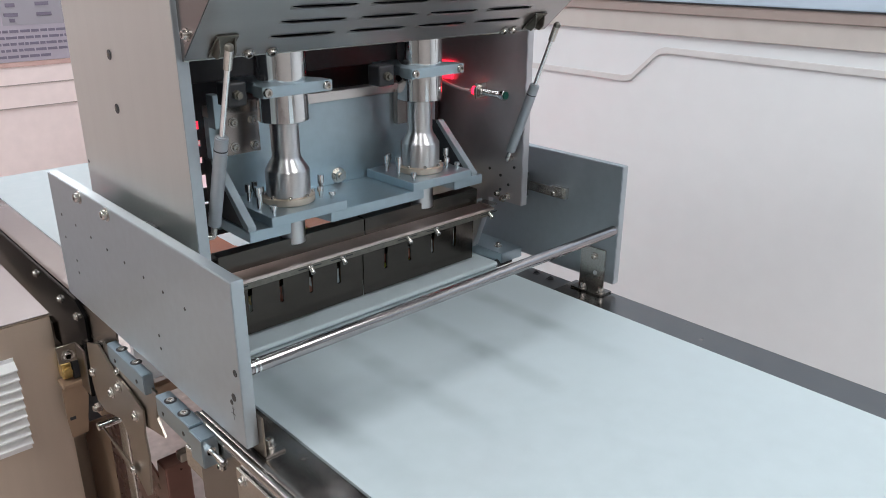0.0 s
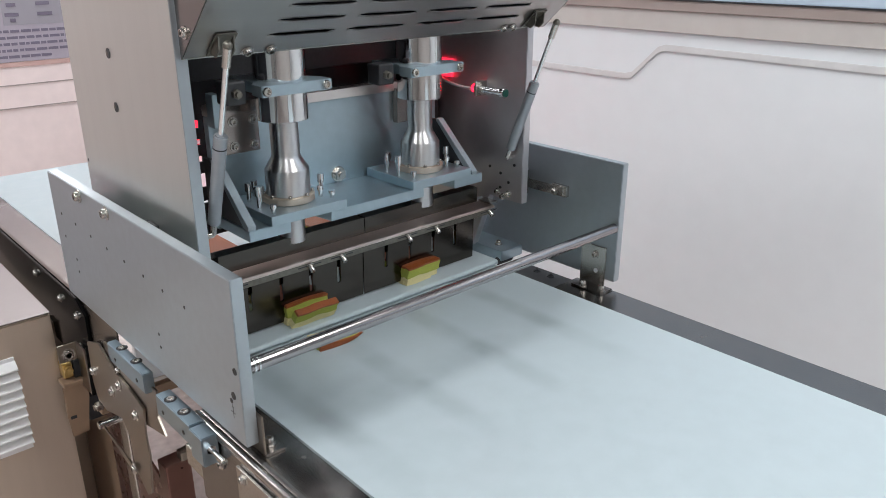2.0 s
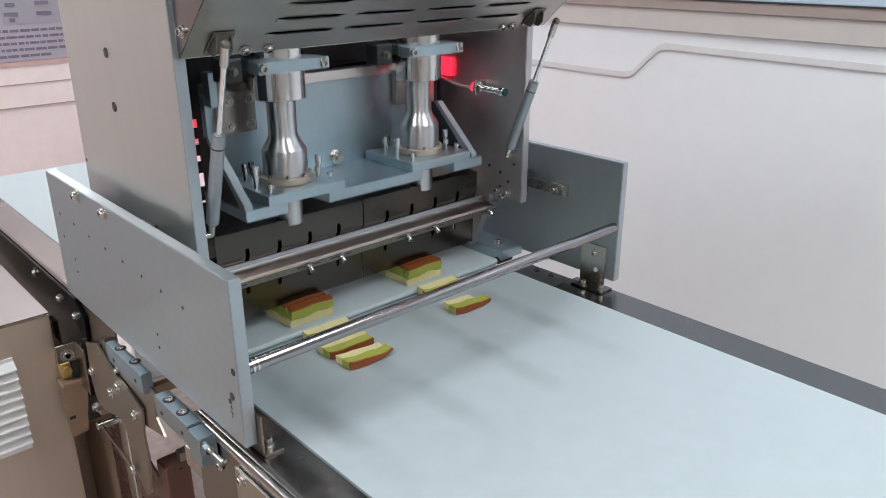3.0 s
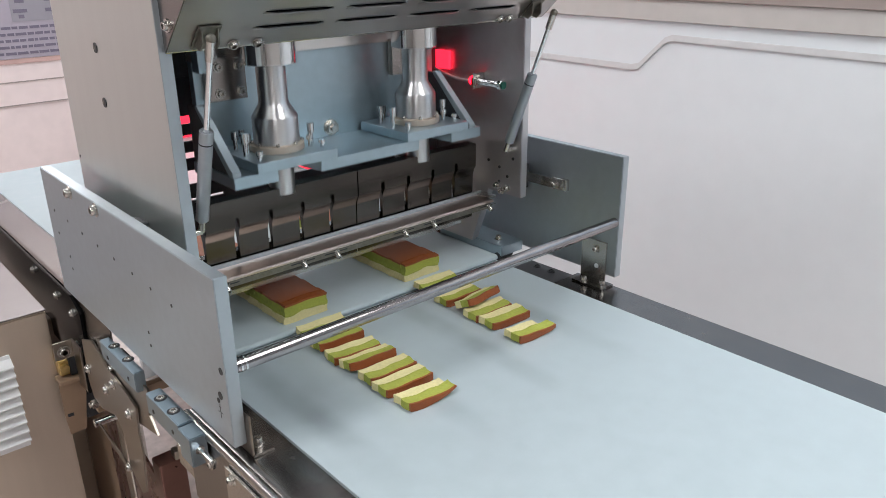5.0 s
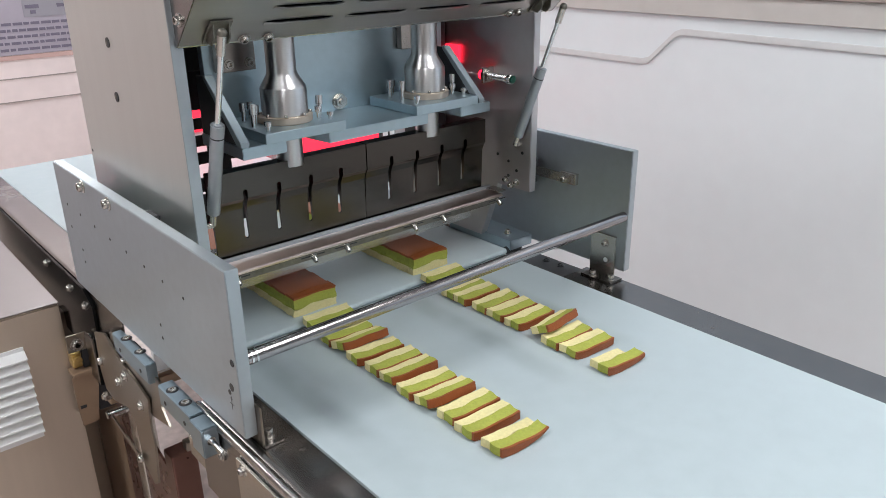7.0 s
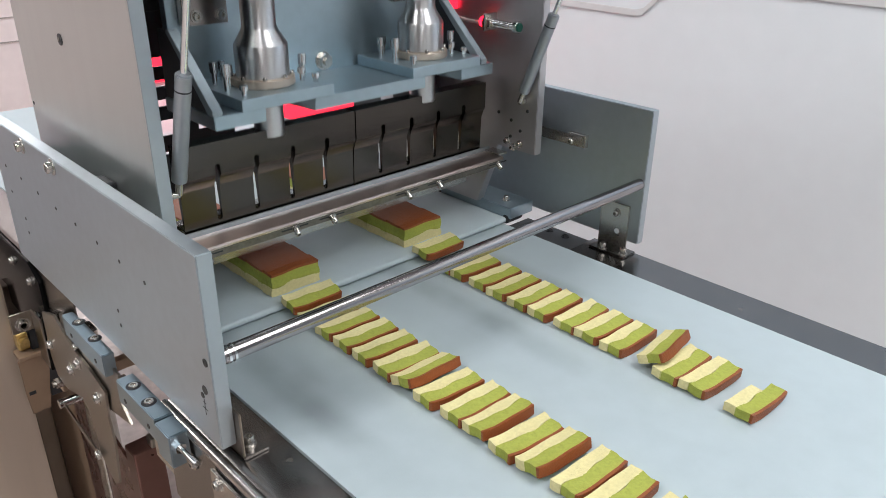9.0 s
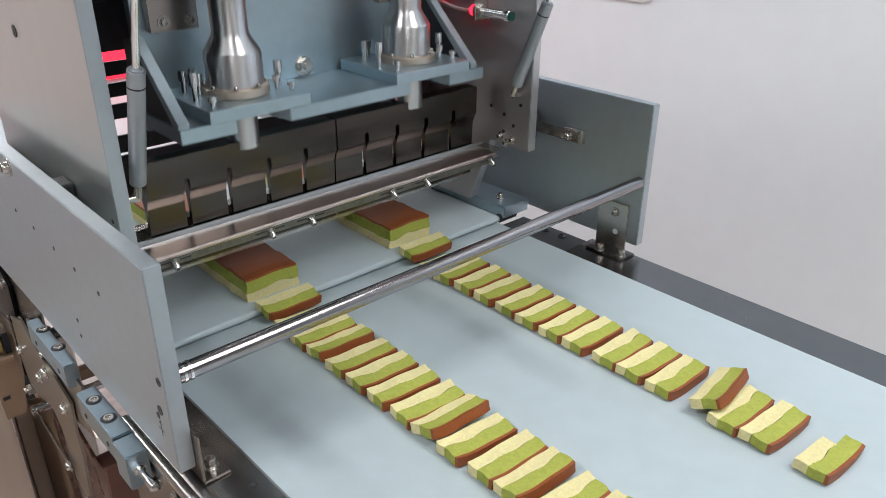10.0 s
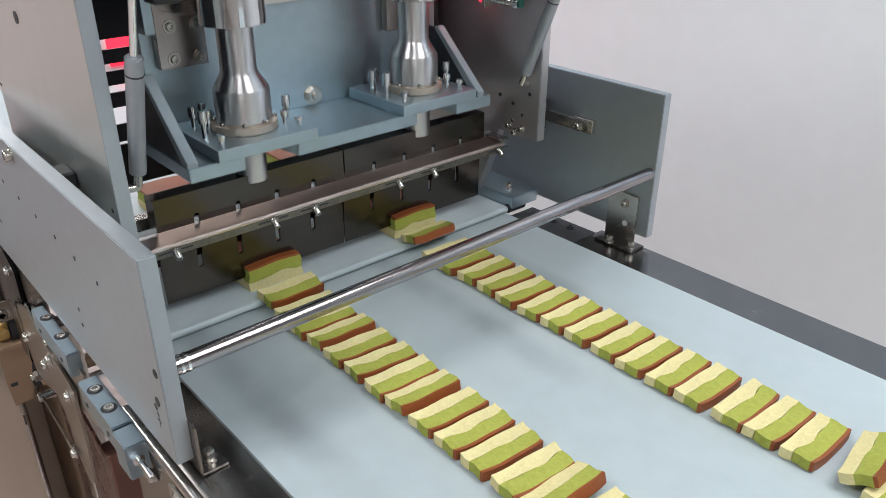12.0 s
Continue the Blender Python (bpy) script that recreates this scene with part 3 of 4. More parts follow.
housing = build_housing()


def build_hood():
    t = thing("hood", "raised slotted stainless hood held by two gas springs", "machine hood")
    a = math.atan2(1.497 - 1.415, 0.092)
    e = Vector((0, -math.cos(a), math.sin(a)))
    n = Vector((0, -math.sin(a), -math.cos(a)))
    m = Matrix(((1, 0, 0, 0), (0, e.y, n.y, -0.108), (0, e.z, n.z, 1.415), (0, 0, 0, 1)))
    holes = set()
    # panel lengthened out of view to 0.46, to shade the belt
    rows = [0.0] + [r + d for r in (0.0400, 0.0718, 0.1036, 0.1354, 0.1672) for d in (-0.0026, 0.0026)] + [0.46]
    cols = [(-0.254, -0.145), (-0.117, -0.008), (0.021, 0.128), (0.156, 0.264)]
    shift = [0.0, 0.005, 0.010, 0.015, 0.020]
    lines = sorted({-0.372, 0.372} | {c + s for p in cols for c in p for s in shift})
    for r, s in enumerate(shift):
        for c0, c1 in cols:
            for i in range(len(lines) - 1):
                if c0 + s - 1e-6 <= lines[i] and lines[i + 1] <= c1 + s + 1e-6:
                    holes.add((i, 1 + 2 * r))
    panel = part("front_panel", holed(lines, rows, holes, 0.002, m), HOOD, t, "brushed slotted front panel")
    for r, s in enumerate(shift):
        for c0, c1 in cols:
            v = rows[1 + 2 * r]
            lip = bmesh.new()
            rings = []
            for q in range(13):
                f = q / 12
                h = 0.0036 * min(1.0, 5.5 * min(f, 1 - f) + 0.12)
                u = c0 + s - 0.003 + (c1 - c0 + 0.006) * f
                rings.append([lip.verts.new(m @ Vector((u, v + dv, w))) for dv, w in ((-0.0022, 0.0002), (-0.0008, h * 0.55), (0.0014, h), (0.0040, h * 1.05), (0.0040, h * 1.05 - 0.0006), (0.0014, h - 0.0007), (-0.0008, h * 0.55 - 0.0006))])
            for a0, a1 in zip(rings, rings[1:]):
                for q in range(7):
                    lip.faces.new((a0[q], a0[(q + 1) % 7], a1[(q + 1) % 7], a1[q]))
            lip.faces.new(rings[0])
            lip.faces.new(list(reversed(rings[-1])))
            bmesh.ops.recalc_face_normals(lip, faces=lip.faces[:])
            part("louvre_lip", lip, HOOD, panel, smooth=True)
    # added sheet behind the slots, so no ceiling light shows through
    part("backing", holed([-0.37, 0.37], [0.004, 0.46], set(), 0.002, m @ Matrix.Translation((0, 0, -0.009))), INTERIOR, t, "dark sheet added behind the slots to keep light out")
    for x0, x1 in ((-0.374, -0.372), (0.372, 0.374)):
        o = [(-0.108, 1.415), (-0.108, 1.62), (-0.27, 1.74), (-0.108 + e.y * 0.46, 1.415 + e.z * 0.46)]
        part("side_flange", prism(bmesh.new(), o, "x", x0, x1), RAIL, t)
    lip = prism(bmesh.new(), [(-0.108, 1.4145), (-0.096, 1.4235), (-0.0975, 1.4255), (-0.1095, 1.4165)], "x", -0.372, 0.372)
    part("lower_lip", lip, STEEL_PLAIN, t)
    for x, v in ((-0.279, 0.0095), (-0.241, 0.0085), (0.249, 0.0085), (0.273, 0.0085)):
        p = m @ Vector((x, v, 0.001))
        part("screw", socket_screw(bmesh.new(), p, n, 0.0064, 0.005), STEEL_PLAIN, panel, smooth=True)
    part("screw", socket_screw(bmesh.new(), (-0.374, -0.128, 1.452), (-1, 0, 0), 0.0062, 0.005), STEEL_PLAIN, t, smooth=True)
    for x in (-0.325, 0.315):
        br = bmesh.new()
        box(br, x - 0.016, x + 0.016, -0.022, 0.024, 0.0002, 0.0025)
        for side in (-0.0125, 0.0105):
            prism(br, [(-0.016, 0.0025), (0.020, 0.0025), (0.006, 0.016), (-0.008, 0.016)], "x", x + side, x + side + 0.002)
        bmesh.ops.transform(br, matrix=m @ Matrix.Translation((0, 0.03, 0.001)), verts=br.verts)
        part("spring_bracket", br, FLANGE, t, "dark folded spring bracket")
    return t


build_hood()


def build_gas_spring(low, top):
    t = thing("gas_spring", "grey gas spring with a thin bright rod, holding the hood up", "gas spring", "gas springs")
    low, top = Vector(low), Vector(top)
    d = (top - low).normalized()
    part("tube", rod(bmesh.new(), low + d * 0.02, low + d * 0.172, 0.0098, 24, bevel=0.002), SPRING, t, smooth=True)
    part("collar", rod(bmesh.new(), low + d * 0.150, low + d * 0.152, 0.0101, 24), DARK, t, smooth=True)
    part("piston_rod", rod(bmesh.new(), low + d * 0.172, top - d * 0.01, 0.0042, 16), CHROME, t, smooth=True)
    part("end_fitting", rod(bmesh.new(), low, low + d * 0.02, 0.005, 14), STEEL_PLAIN, t, smooth=True)
    part("end_fitting", rod(bmesh.new(), top - d * 0.03, top, 0.0062, 14), STEEL_PLAIN, t, smooth=True)
    s = 1 if low.x > 0 else -1
    part("ball_stud", rod(bmesh.new(), low, (0.322 if s > 0 else -0.361, low.y, low.z), 0.005, 14), STEEL_PLAIN, t, smooth=True)
    part("ball", lathe(bmesh.new(), [(0.0068 * math.sin(a) + 1e-4, 0.0068 * -math.cos(a)) for a in (0.05, 0.5, 1.0, 1.57, 2.1, 2.6, 3.09)], 0, 0, 16), FLANGE, t, smooth=True).location = top
    return t


build_gas_spring((-0.345, -0.082, 1.150), (-0.341, -0.180, 1.437))
build_gas_spring((0.308, -0.082, 1.158), (0.312, -0.190, 1.430))


def build_sensor():
    t = thing("proximity_sensor", "threaded steel proximity sensor with green tip and red light", "sensor")
    part("bracket", slab(0.290, 0.321, -0.006, -0.002, 1.274, 1.305, 0.0008), STEEL_PLAIN, t)
    bm = bmesh.new()
    for k in range(16):
        y = -0.016 - 0.0032 * k
        rod(bm, (0.304, y, 1.288), (0.304, y - 0.0016, 1.288), 0.0072, 20)
    rod(bm, (0.304, 0.008, 1.288), (0.304, -0.070, 1.288), 0.0066, 20)
    part("barrel", bm, CHROME, t, smooth=True)
    part("nut", rod(bmesh.new(), (0.304, -0.0065, 1.288), (0.304, -0.0135, 1.288), 0.0125, 6), STEEL_PLAIN, t)
    part("nut", rod(bmesh.new(), (0.304, -0.0015, 1.288), (0.304, 0.0045, 1.288), 0.0125, 6), STEEL_PLAIN, t)
    part("rim", rod(bmesh.new(), (0.304, -0.066, 1.288), (0.304, -0.075, 1.288), 0.0108, 24, bevel=0.001), CHROME, t, smooth=True)
    part("tip", rod(bmesh.new(), (0.304, -0.075, 1.288), (0.304, -0.0775, 1.288), 0.0078, 20, bevel=0.001), GREEN_TIP, t, "green plastic tip", smooth=True)
    part("red_light", rod(bmesh.new(), (0.304, 0.0085, 1.288), (0.304, 0.0135, 1.288), 0.0088, 20), RED_HOT, t, "glowing red ring", smooth=True)
    cb = bmesh.new()
    pts = [Vector(p) for p in ((0.304, 0.0135, 1.288), (0.312, 0.035, 1.284), (0.316, 0.065, 1.283), (0.317, 0.09, 1.286), (0.317, 0.118, 1.292), (0.317, 0.16, 1.305))]
    for p, q in zip(pts, pts[1:]):
        rod(cb, p, q, 0.0032, 10)
    part("cable", cb, CABLE, t, smooth=True)


build_sensor()


def build_guard():
    t = thing("blade_guard", "polished folded stainless guard in front of the blades", "blade guard")
    o = [(-0.006, 1.0495), (-0.040, 1.0440), (-0.043, 1.0415), (-0.0425, 1.0385), (-0.039, 1.0410), (-0.006, 1.0465)]
    strip = part("guard_strip", bevelled(prism(bmesh.new(), o, "x", -0.345, 0.315), 0.0004), GUARD, t)
    part("front_flange", slab(-0.345, 0.305, -0.0425, -0.0395, 1.028, 1.0383, 0.0004), FLANGE, t, "dull dark folded flange")
    part("top_strip", slab(-0.345, 0.315, -0.0055, -0.0015, 1.040, 1.056, 0.0006), ALU, t)
    for x in (-0.300, -0.154, -0.085, 0.072, 0.145, 0.299):
        part("screw", socket_screw(bmesh.new(), (x, -0.0425, 1.034), (0, -0.8, -0.6), 0.0050, 0.012), STEEL_PLAIN, strip, smooth=True)
        part("slot", slab(x - 0.024, x + 0.024, -0.0434, -0.0424, 1.0335, 1.0355, 0), DARK, strip)
    part("end_bracket", slab(0.300, 0.3215, -0.045, -0.008, 1.049, 1.053, 0.0005), STEEL_PLAIN, t)
    for y, z in ((-0.06, 1.066), (-0.045, 1.075), (-0.075, 1.075)):
        part("screw", socket_screw(bmesh.new(), (0.322, y, z), (-1, 0, 0), 0.005, 0.007), STEEL_PLAIN, t, smooth=True)


build_guard()

# latch on the far plate behind the housing wall
latch = thing("latch_bracket", "small steel latch bracket on the far side plate", "bracket")
part("arm", bevelled(prism(bmesh.new(), [(-0.16, 1.072), (-0.16, 1.092), (-0.02, 1.092), (-0.02, 1.072)], "x", 0.397, 0.402), 0.0008), STEEL_PLAIN, latch)
part("block", slab(0.402, 0.4118, -0.165, -0.125, 1.070, 1.094, 0.001), STEEL_PLAIN, latch)
part("screw", socket_screw(bmesh.new(), (0.397, -0.137, 1.08), (-1, 0, 0), 0.006, 0.005), STEEL_PLAIN, latch, smooth=True)
part("dark_hub", slab(0.345, 0.405, -0.06, 0.0, 1.055, 1.11, 0.003), DARK, latch, "dark plastic hub")
near_latch = thing("latch_hub", "dark latch hub between the near plates", "bracket")
part("hub", slab(-0.409, -0.381, 0.03, 0.07, 1.10, 1.145, 0.003), DARK, near_latch)
part("bar", slab(-0.403, -0.387, 0.10, 0.33, 1.105, 1.125, 0.002), DARK, near_latch)


# ---- moving cutter ----
PERIOD, LOW = 0.52045, -0.037
ROD_MID, ROD_SWING = 1.1265, 0.0625
BLADE_TOP, BLADE_END = 0.012, -0.1502


def rod_height(t):
    return ROD_MID - ROD_SWING * math.cos(2 * math.pi * (t - LOW) / PERIOD)


def build_blade(x0, x1, parent):
    """One wide horn blade with four open slots."""
    bm = bmesh.new()
    front = [(-0.0085, BLADE_TOP), (-0.0085, -0.036), (-0.0045, -0.042), (0.0, -0.054), (0.002, -0.106), (0.003, BLADE_END)]
    back = [(0.004, BLADE_END), (0.006, -0.106), (0.010, -0.054), (0.0145, -0.042), (0.0185, -0.036), (0.0185, BLADE_TOP)]

    def cut(lo, hi):
        f = [p for p in front if lo <= p[1] <= hi]
        b = [p for p in back if lo <= p[1] <= hi]

        def at(line, z):
            for (ya, za), (yb, zb) in zip(line, line[1:]):
                if min(za, zb) <= z <= max(za, zb) and za != zb:
                    return (ya + (yb - ya) * (z - za) / (zb - za), z)
        if lo > BLADE_END:
            f.append(at(front, lo))
            b.insert(0, at(back, lo))
        if hi < BLADE_TOP:
            f.insert(0, at(front, hi))
            b.append(at(back, hi))
        return f + b
    pitch = 0.0627
    mid = (x0 + x1) / 2
    half = 0.0040
    edges = [x0]
    for c in (mid + pitch * (k - 1.5) for k in range(4)):
        for i in range(6):
            u0, u1 = c - half + half * i / 3, c - half + half * (i + 1) / 3
            rise = math.sqrt(max(0.0, half * half - ((u0 + u1) / 2 - c) ** 2))
            prism(bm, cut(-0.0245 + rise, BLADE_TOP), "x", u0, u1)
            prism(bm, cut(BLADE_END, -0.1045 - rise), "x", u0, u1)
        edges += [c - half, c + half]
    edges.append(x1)
    for k in range(0, len(edges) - 1, 2):
        prism(bm, cut(BLADE_END, BLADE_TOP), "x", edges[k], edges[k + 1])
    bmesh.ops.remove_doubles(bm, verts=bm.verts[:], dist=1e-5)
    return part("blade", bm, BLADE, parent, "wide dark slotted cutting blade")


def build_cutter():
    t = thing("ultrasonic_cutter", "moving cutter carriage with two chrome horn stacks and wide dark blades", "cutter", at=(0, 0, rod_height(0)))
    build_blade(-0.3073, -0.0072, t)
    build_blade(-0.0048, 0.2953, t)
    # shelf with two open notches
    o = [(-0.268, -0.05), (-0.19, -0.05), (-0.185, 0.035), (-0.12, 0.035), (-0.108, -0.05), (0.108, -0.05), (0.12, 0.035), (0.185, 0.035), (0.19, -0.05), (0.268, -0.05), (0.268, 0.095), (-0.268, 0.095)]
    part("shelf", bevelled(prism(bmesh.new(), o, "z", 0.039, 0.058), 0.001), ALU_BLUE, t)
    part("back_plate", slab(-0.250, 0.268, 0.0955, 0.112, 0.02, 0.2205, 0.001), ALU_BLUE, t)
    part("top_rail", slab(-0.25, 0.25, 0.09, 0.1145, 0.221, 0.2395, 0.001), BRIGHT, t, "bright steel rail")
    for x in (-0.2655, 0.2425):
        g = prism(bmesh.new(), [(-0.048, 0.0585), (0.058, 0.155), (0.0950, 0.155), (0.0950, 0.0585)], "x", x, x + 0.0065)
        part("gusset", bevelled(g, 0.0008), INTERIOR, t)
        e = prism(bmesh.new(), [(-0.0495, 0.0585), (-0.0495, 0.066), (0.052, 0.158), (0.060, 0.158), (0.060, 0.153), (-0.036, 0.0585)], "x", x - 0.004, x + 0.0105)
        part("gusset_edge", bevelled(e, 0.0008), ALU_MATTE, t)
    plate = part("mounting_plate", slab(-0.233, -0.164, 0.078, 0.0935, 0.155, 0.246, 0.001), PLATE_STEEL, t, "satin steel mounting plate")
    for x in (-0.213, -0.175):
        for z in (0.1675, 0.211):
            part("screw", socket_screw(bmesh.new(), (x, 0.078, z), (0, -1, 0), 0.0062, 0.004), STEEL_PLAIN, plate, smooth=True)
    part("side_block", slab(-0.250, -0.236, 0.070, 0.0945, 0.205, 0.262, 0.001), ALU_BLUE, t)
    part("mounting_plate", slab(0.152, 0.178, 0.08, 0.0945, 0.157, 0.226, 0.001), PLATE_STEEL, t, "satin steel mounting plate")
    part("nut", rod(rod(rod(bmesh.new(), (0.01, 0.0955, 0.074), (0.01, 0.0935, 0.074), 0.0155, 24), (0.01, 0.095, 0.074), (0.01, 0.084, 0.074), 0.0125, 6), (0.01, 0.095, 0.074), (0.01, 0.080, 0.074), 0.0062, 16), STEEL_PLAIN, t, smooth=True)
    for sx in (-0.153, 0.153):
        stem = lathe(bmesh.new(), [(0.0215, 0.0), (0.0225, 0.001), (0.0225, 0.058)], sx, 0.008)
        part("stem", stem, TURNED, t, "bright turned stem", smooth=True)
        base = part("base_plate", slab(sx - 0.076, sx + 0.076, -0.056, 0.09, 0.0585, 0.0755, 0.001), ALU_BLUE, t)
        flange = part("flange", lathe(bmesh.new(), [(0.044, 0.0757), (0.0455, 0.077), (0.0455, 0.087), (0.044, 0.088)], sx, 0.012), STEEL_CAB, t, "steel flange ring", smooth=True)
        prof = [(0.0375, 0.088), (0.0385, 0.089), (0.0385, 0.132), (0.037, 0.135), (0.0265, 0.152), (0.0245, 0.158), (0.0245, 0.219)]
        part("horn", lathe(bmesh.new(), prof, sx, 0.012), TURNED, t, "bright turned horn", smooth=True)
        part("collar", lathe(bmesh.new(), [(0.041, 0.218), (0.0435, 0.2195), (0.0435, 0.2678)], sx, 0.012), CHROME, t, "polished chrome collar", smooth=True)
        cp = bmesh.new()
        prism(cp, [(sx - 0.068, -0.045), (sx + 0.064, -0.045), (sx + 0.064, -0.012), (sx + 0.052, 0.005), (sx + 0.052, 0.09), (sx - 0.055, 0.09), (sx - 0.055, 0.005), (sx - 0.068, -0.012)], "z", 0.268, 0.2858)
        clamp = part("clamp_plate", bevelled(cp, 0.001), ALU_BLUE, t)
        for dx in (-0.060, 0.052):
            part("clamp_screw", socket_screw(bmesh.new(), (sx + dx, -0.045, 0.277), (0, -1, 0), 0.0075, 0.004, False), STEEL_PLAIN, clamp, smooth=True)
        part("clamp_ear", slab(sx - 0.104, sx - 0.0685, 0.004, 0.04, 0.252, 0.290, 0.003), DARK, clamp, "black clamp ear")
        part("ear_bolt", rod(rod(bmesh.new(), (sx - 0.088, 0.004, 0.271), (sx - 0.088, -0.004, 0.271), 0.008, 6), (sx - 0.088, 0.004, 0.271), (sx - 0.088, -0.010, 0.271), 0.005, 14), FLANGE, clamp, smooth=True)
        part("upper_sleeve", lathe(bmesh.new(), [(0.0435, 0.2862), (0.0435, 0.46)], sx, 0.012), CHROME, t, "polished chrome sleeve", smooth=True)
        for k, (dx, dy, h) in enumerate(tuple((a, b, 1.3 * c) for a, b, c in ((-0.062, -0.04, 0.012), (-0.066, 0.0, 0.030), (-0.06, 0.045, 0.026), (-0.035, 0.07, 0.022), (0.062, -0.03, 0.010), (0.063, 0.005, 0.028), (0.055, 0.05, 0.028), (0.04, 0.075, 0.02), (-0.048, 0.025, 0.024), (0.05, -0.012, 0.016)))):
            b = rod(bmesh.new(), (sx + dx, dy, 0.0756), (sx + dx, dy, 0.0756 + h * 0.6), 0.0038, 12)
            rod(b, (sx + dx, dy, 0.0756 + h * 0.55), (sx + dx, dy, 0.0756 + h), 0.0062, 16, bevel=0.0008)
            part("bolt", b, CHROME, base, smooth=True)
        for k in range(8):
            a = k * math.pi / 4 + 0.3
            part("flange_screw", socket_screw(bmesh.new(), (sx + 0.0415 * math.cos(a), 0.012 + 0.0415 * math.sin(a), 0.088), (0, 0, 1), 0.0032, 0.003, False), STEEL_PLAIN, flange, smooth=True)
    return t


cutter = build_cutter()


# ---- steel cabinet and under-frame ----
def build_cabinet():
    t = thing("steel_cabinet", "brushed stainless cabinet with white louvres beside the conveyor", "cabinet")
    x0, x1, y0, y1, z1 = -1.15, -0.464, 0.460, 1.35, 0.866
    part("body", bevelled(prism(bmesh.new(), [(x0, y0), (x1, y0), (x1, y1), (x0, y1)], "z", 0.08, z1 - 0.0042), 0.004), STEEL_CAB, t)
    part("top", slab(x0 - 0.001, x1 + 0.001, y0 - 0.001, y1 + 0.001, z1 - 0.004, z1, 0.0018), CAB_TOP, t)
    part("vent_plate", slab(-0.832, -0.5455, y0 - 0.0025, y0 - 0.0001, 0.578, 0.793, 0.001), LOUVER, t, "white vent plate")
    for k in range(9):
        z = 0.775 - 0.0215 * k
        lv = prism(bmesh.new(), [(y0 - 0.0027, z + 0.0095), (y0 - 0.005, z + 0.008), (y0 - 0.0195, z - 0.003), (y0 - 0.0195, z - 0.006), (y0 - 0.0027, z - 0.001)], "x", -0.82, -0.545)
        part("louvre", lv, LOUVER, t, "white pressed louvre")
    for x in (-1.08, -0.52):
        for y in (0.55, 1.27):
            part("foot", rod(bmesh.new(), (x, y, 0), (x, y, 0.08), 0.03, 20, 0.02), DARK, t, smooth=True)


build_cabinet()


def build_underframe():
    t = thing("support_frame", "stainless support brackets and tie bars under the conveyor joint", "machine frame")

    def sheet(name, outline, x0, x1, mat, label=""):
        part(name, bevelled(prism(bmesh.new(), outline, "x", x0, x1), 0.0006), mat, t, label)
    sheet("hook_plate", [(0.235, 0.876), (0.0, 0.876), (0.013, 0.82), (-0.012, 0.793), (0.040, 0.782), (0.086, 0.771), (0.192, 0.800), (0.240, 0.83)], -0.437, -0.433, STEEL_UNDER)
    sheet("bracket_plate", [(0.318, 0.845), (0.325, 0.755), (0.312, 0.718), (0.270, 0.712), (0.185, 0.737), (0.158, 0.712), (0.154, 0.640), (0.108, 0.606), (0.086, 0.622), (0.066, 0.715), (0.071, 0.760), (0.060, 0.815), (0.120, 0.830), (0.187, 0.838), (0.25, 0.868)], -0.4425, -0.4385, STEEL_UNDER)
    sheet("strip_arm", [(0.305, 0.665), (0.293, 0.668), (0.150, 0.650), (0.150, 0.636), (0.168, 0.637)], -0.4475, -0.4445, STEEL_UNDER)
    # sheet added where the space under the belts is dark
    sheet("dim_space_sheet", [(0.12, 0.05), (0.41, 0.05), (0.41, 0.645), (0.30, 0.655), (0.12, 0.60)], -0.405, -0.40, STEEL_BROWN, "dark brown sheet standing in for the dim space below")
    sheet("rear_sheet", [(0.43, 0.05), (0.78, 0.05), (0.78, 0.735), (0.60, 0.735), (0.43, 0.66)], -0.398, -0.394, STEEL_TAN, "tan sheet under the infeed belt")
    part("small_bracket", slab(-0.474, -0.434, 0.420, 0.424, 0.764, 0.803, 0.001), STEEL_UNDER, t)
    part("bracket_return", slab(-0.438, -0.434, 0.3705, 0.4195, 0.700, 0.803, 0.001), STEEL_UNDER, t)
    part("screw", socket_screw(bmesh.new(), (-0.455, 0.420, 0.780), (0, -1, 0), 0.0095, 0.006), STEEL_PLAIN, t, smooth=True)
    brass = bmesh.new()
    box(brass, -0.469, -0.449, 0.430, 0.455, 0.722, 0.757, 0.003)
    rod(brass, (-0.459, 0.430, 0.742), (-0.459, 0.419, 0.742), 0.0085, 18, bevel=0.001)
    part("brass_block", brass, BRASS, t, "worn brass block")
    part("dark_block", slab(-0.447, -0.430, 0.432, 0.47, 0.715, 0.757, 0.002), DARK, t)
    part("tan_tray", slab(-0.4755, -0.430, 0.416, 0.455, 0.7065, 0.7165, 0.002), STEEL_TAN, t, "tan folded tray")
    part("tan_bracket", bevelled(prism(bmesh.new(), [(-0.477, 0.706), (-0.431, 0.706), (-0.428, 0.672), (-0.436, 0.625), (-0.441, 0.588), (-0.474, 0.586), (-0.477, 0.63)], "y", 0.424, 0.4285), 0.001), STEEL_TAN, t, "tan bent bracket")
    part("slot_hole", slab(-0.4725, -0.4605, 0.4231, 0.4242, 0.629, 0.636, 0), DARK, t)
    # black box and strip put where a hole and a gap are dark
    part("dark_box", slab(-0.434, -0.372, 0.43, 0.50, 0.606, 0.664, 0.002), DARK, t, "black box standing in for a dark hole")
    part("gap_strip", bevelled(prism(bmesh.new(), [(-0.434, 0.812), (-0.425, 0.812), (-0.431, 0.700), (-0.438, 0.700)], "y", 0.364, 0.370), 0.001), BLACK_STEEL, t, "black strip filling the dark gap")
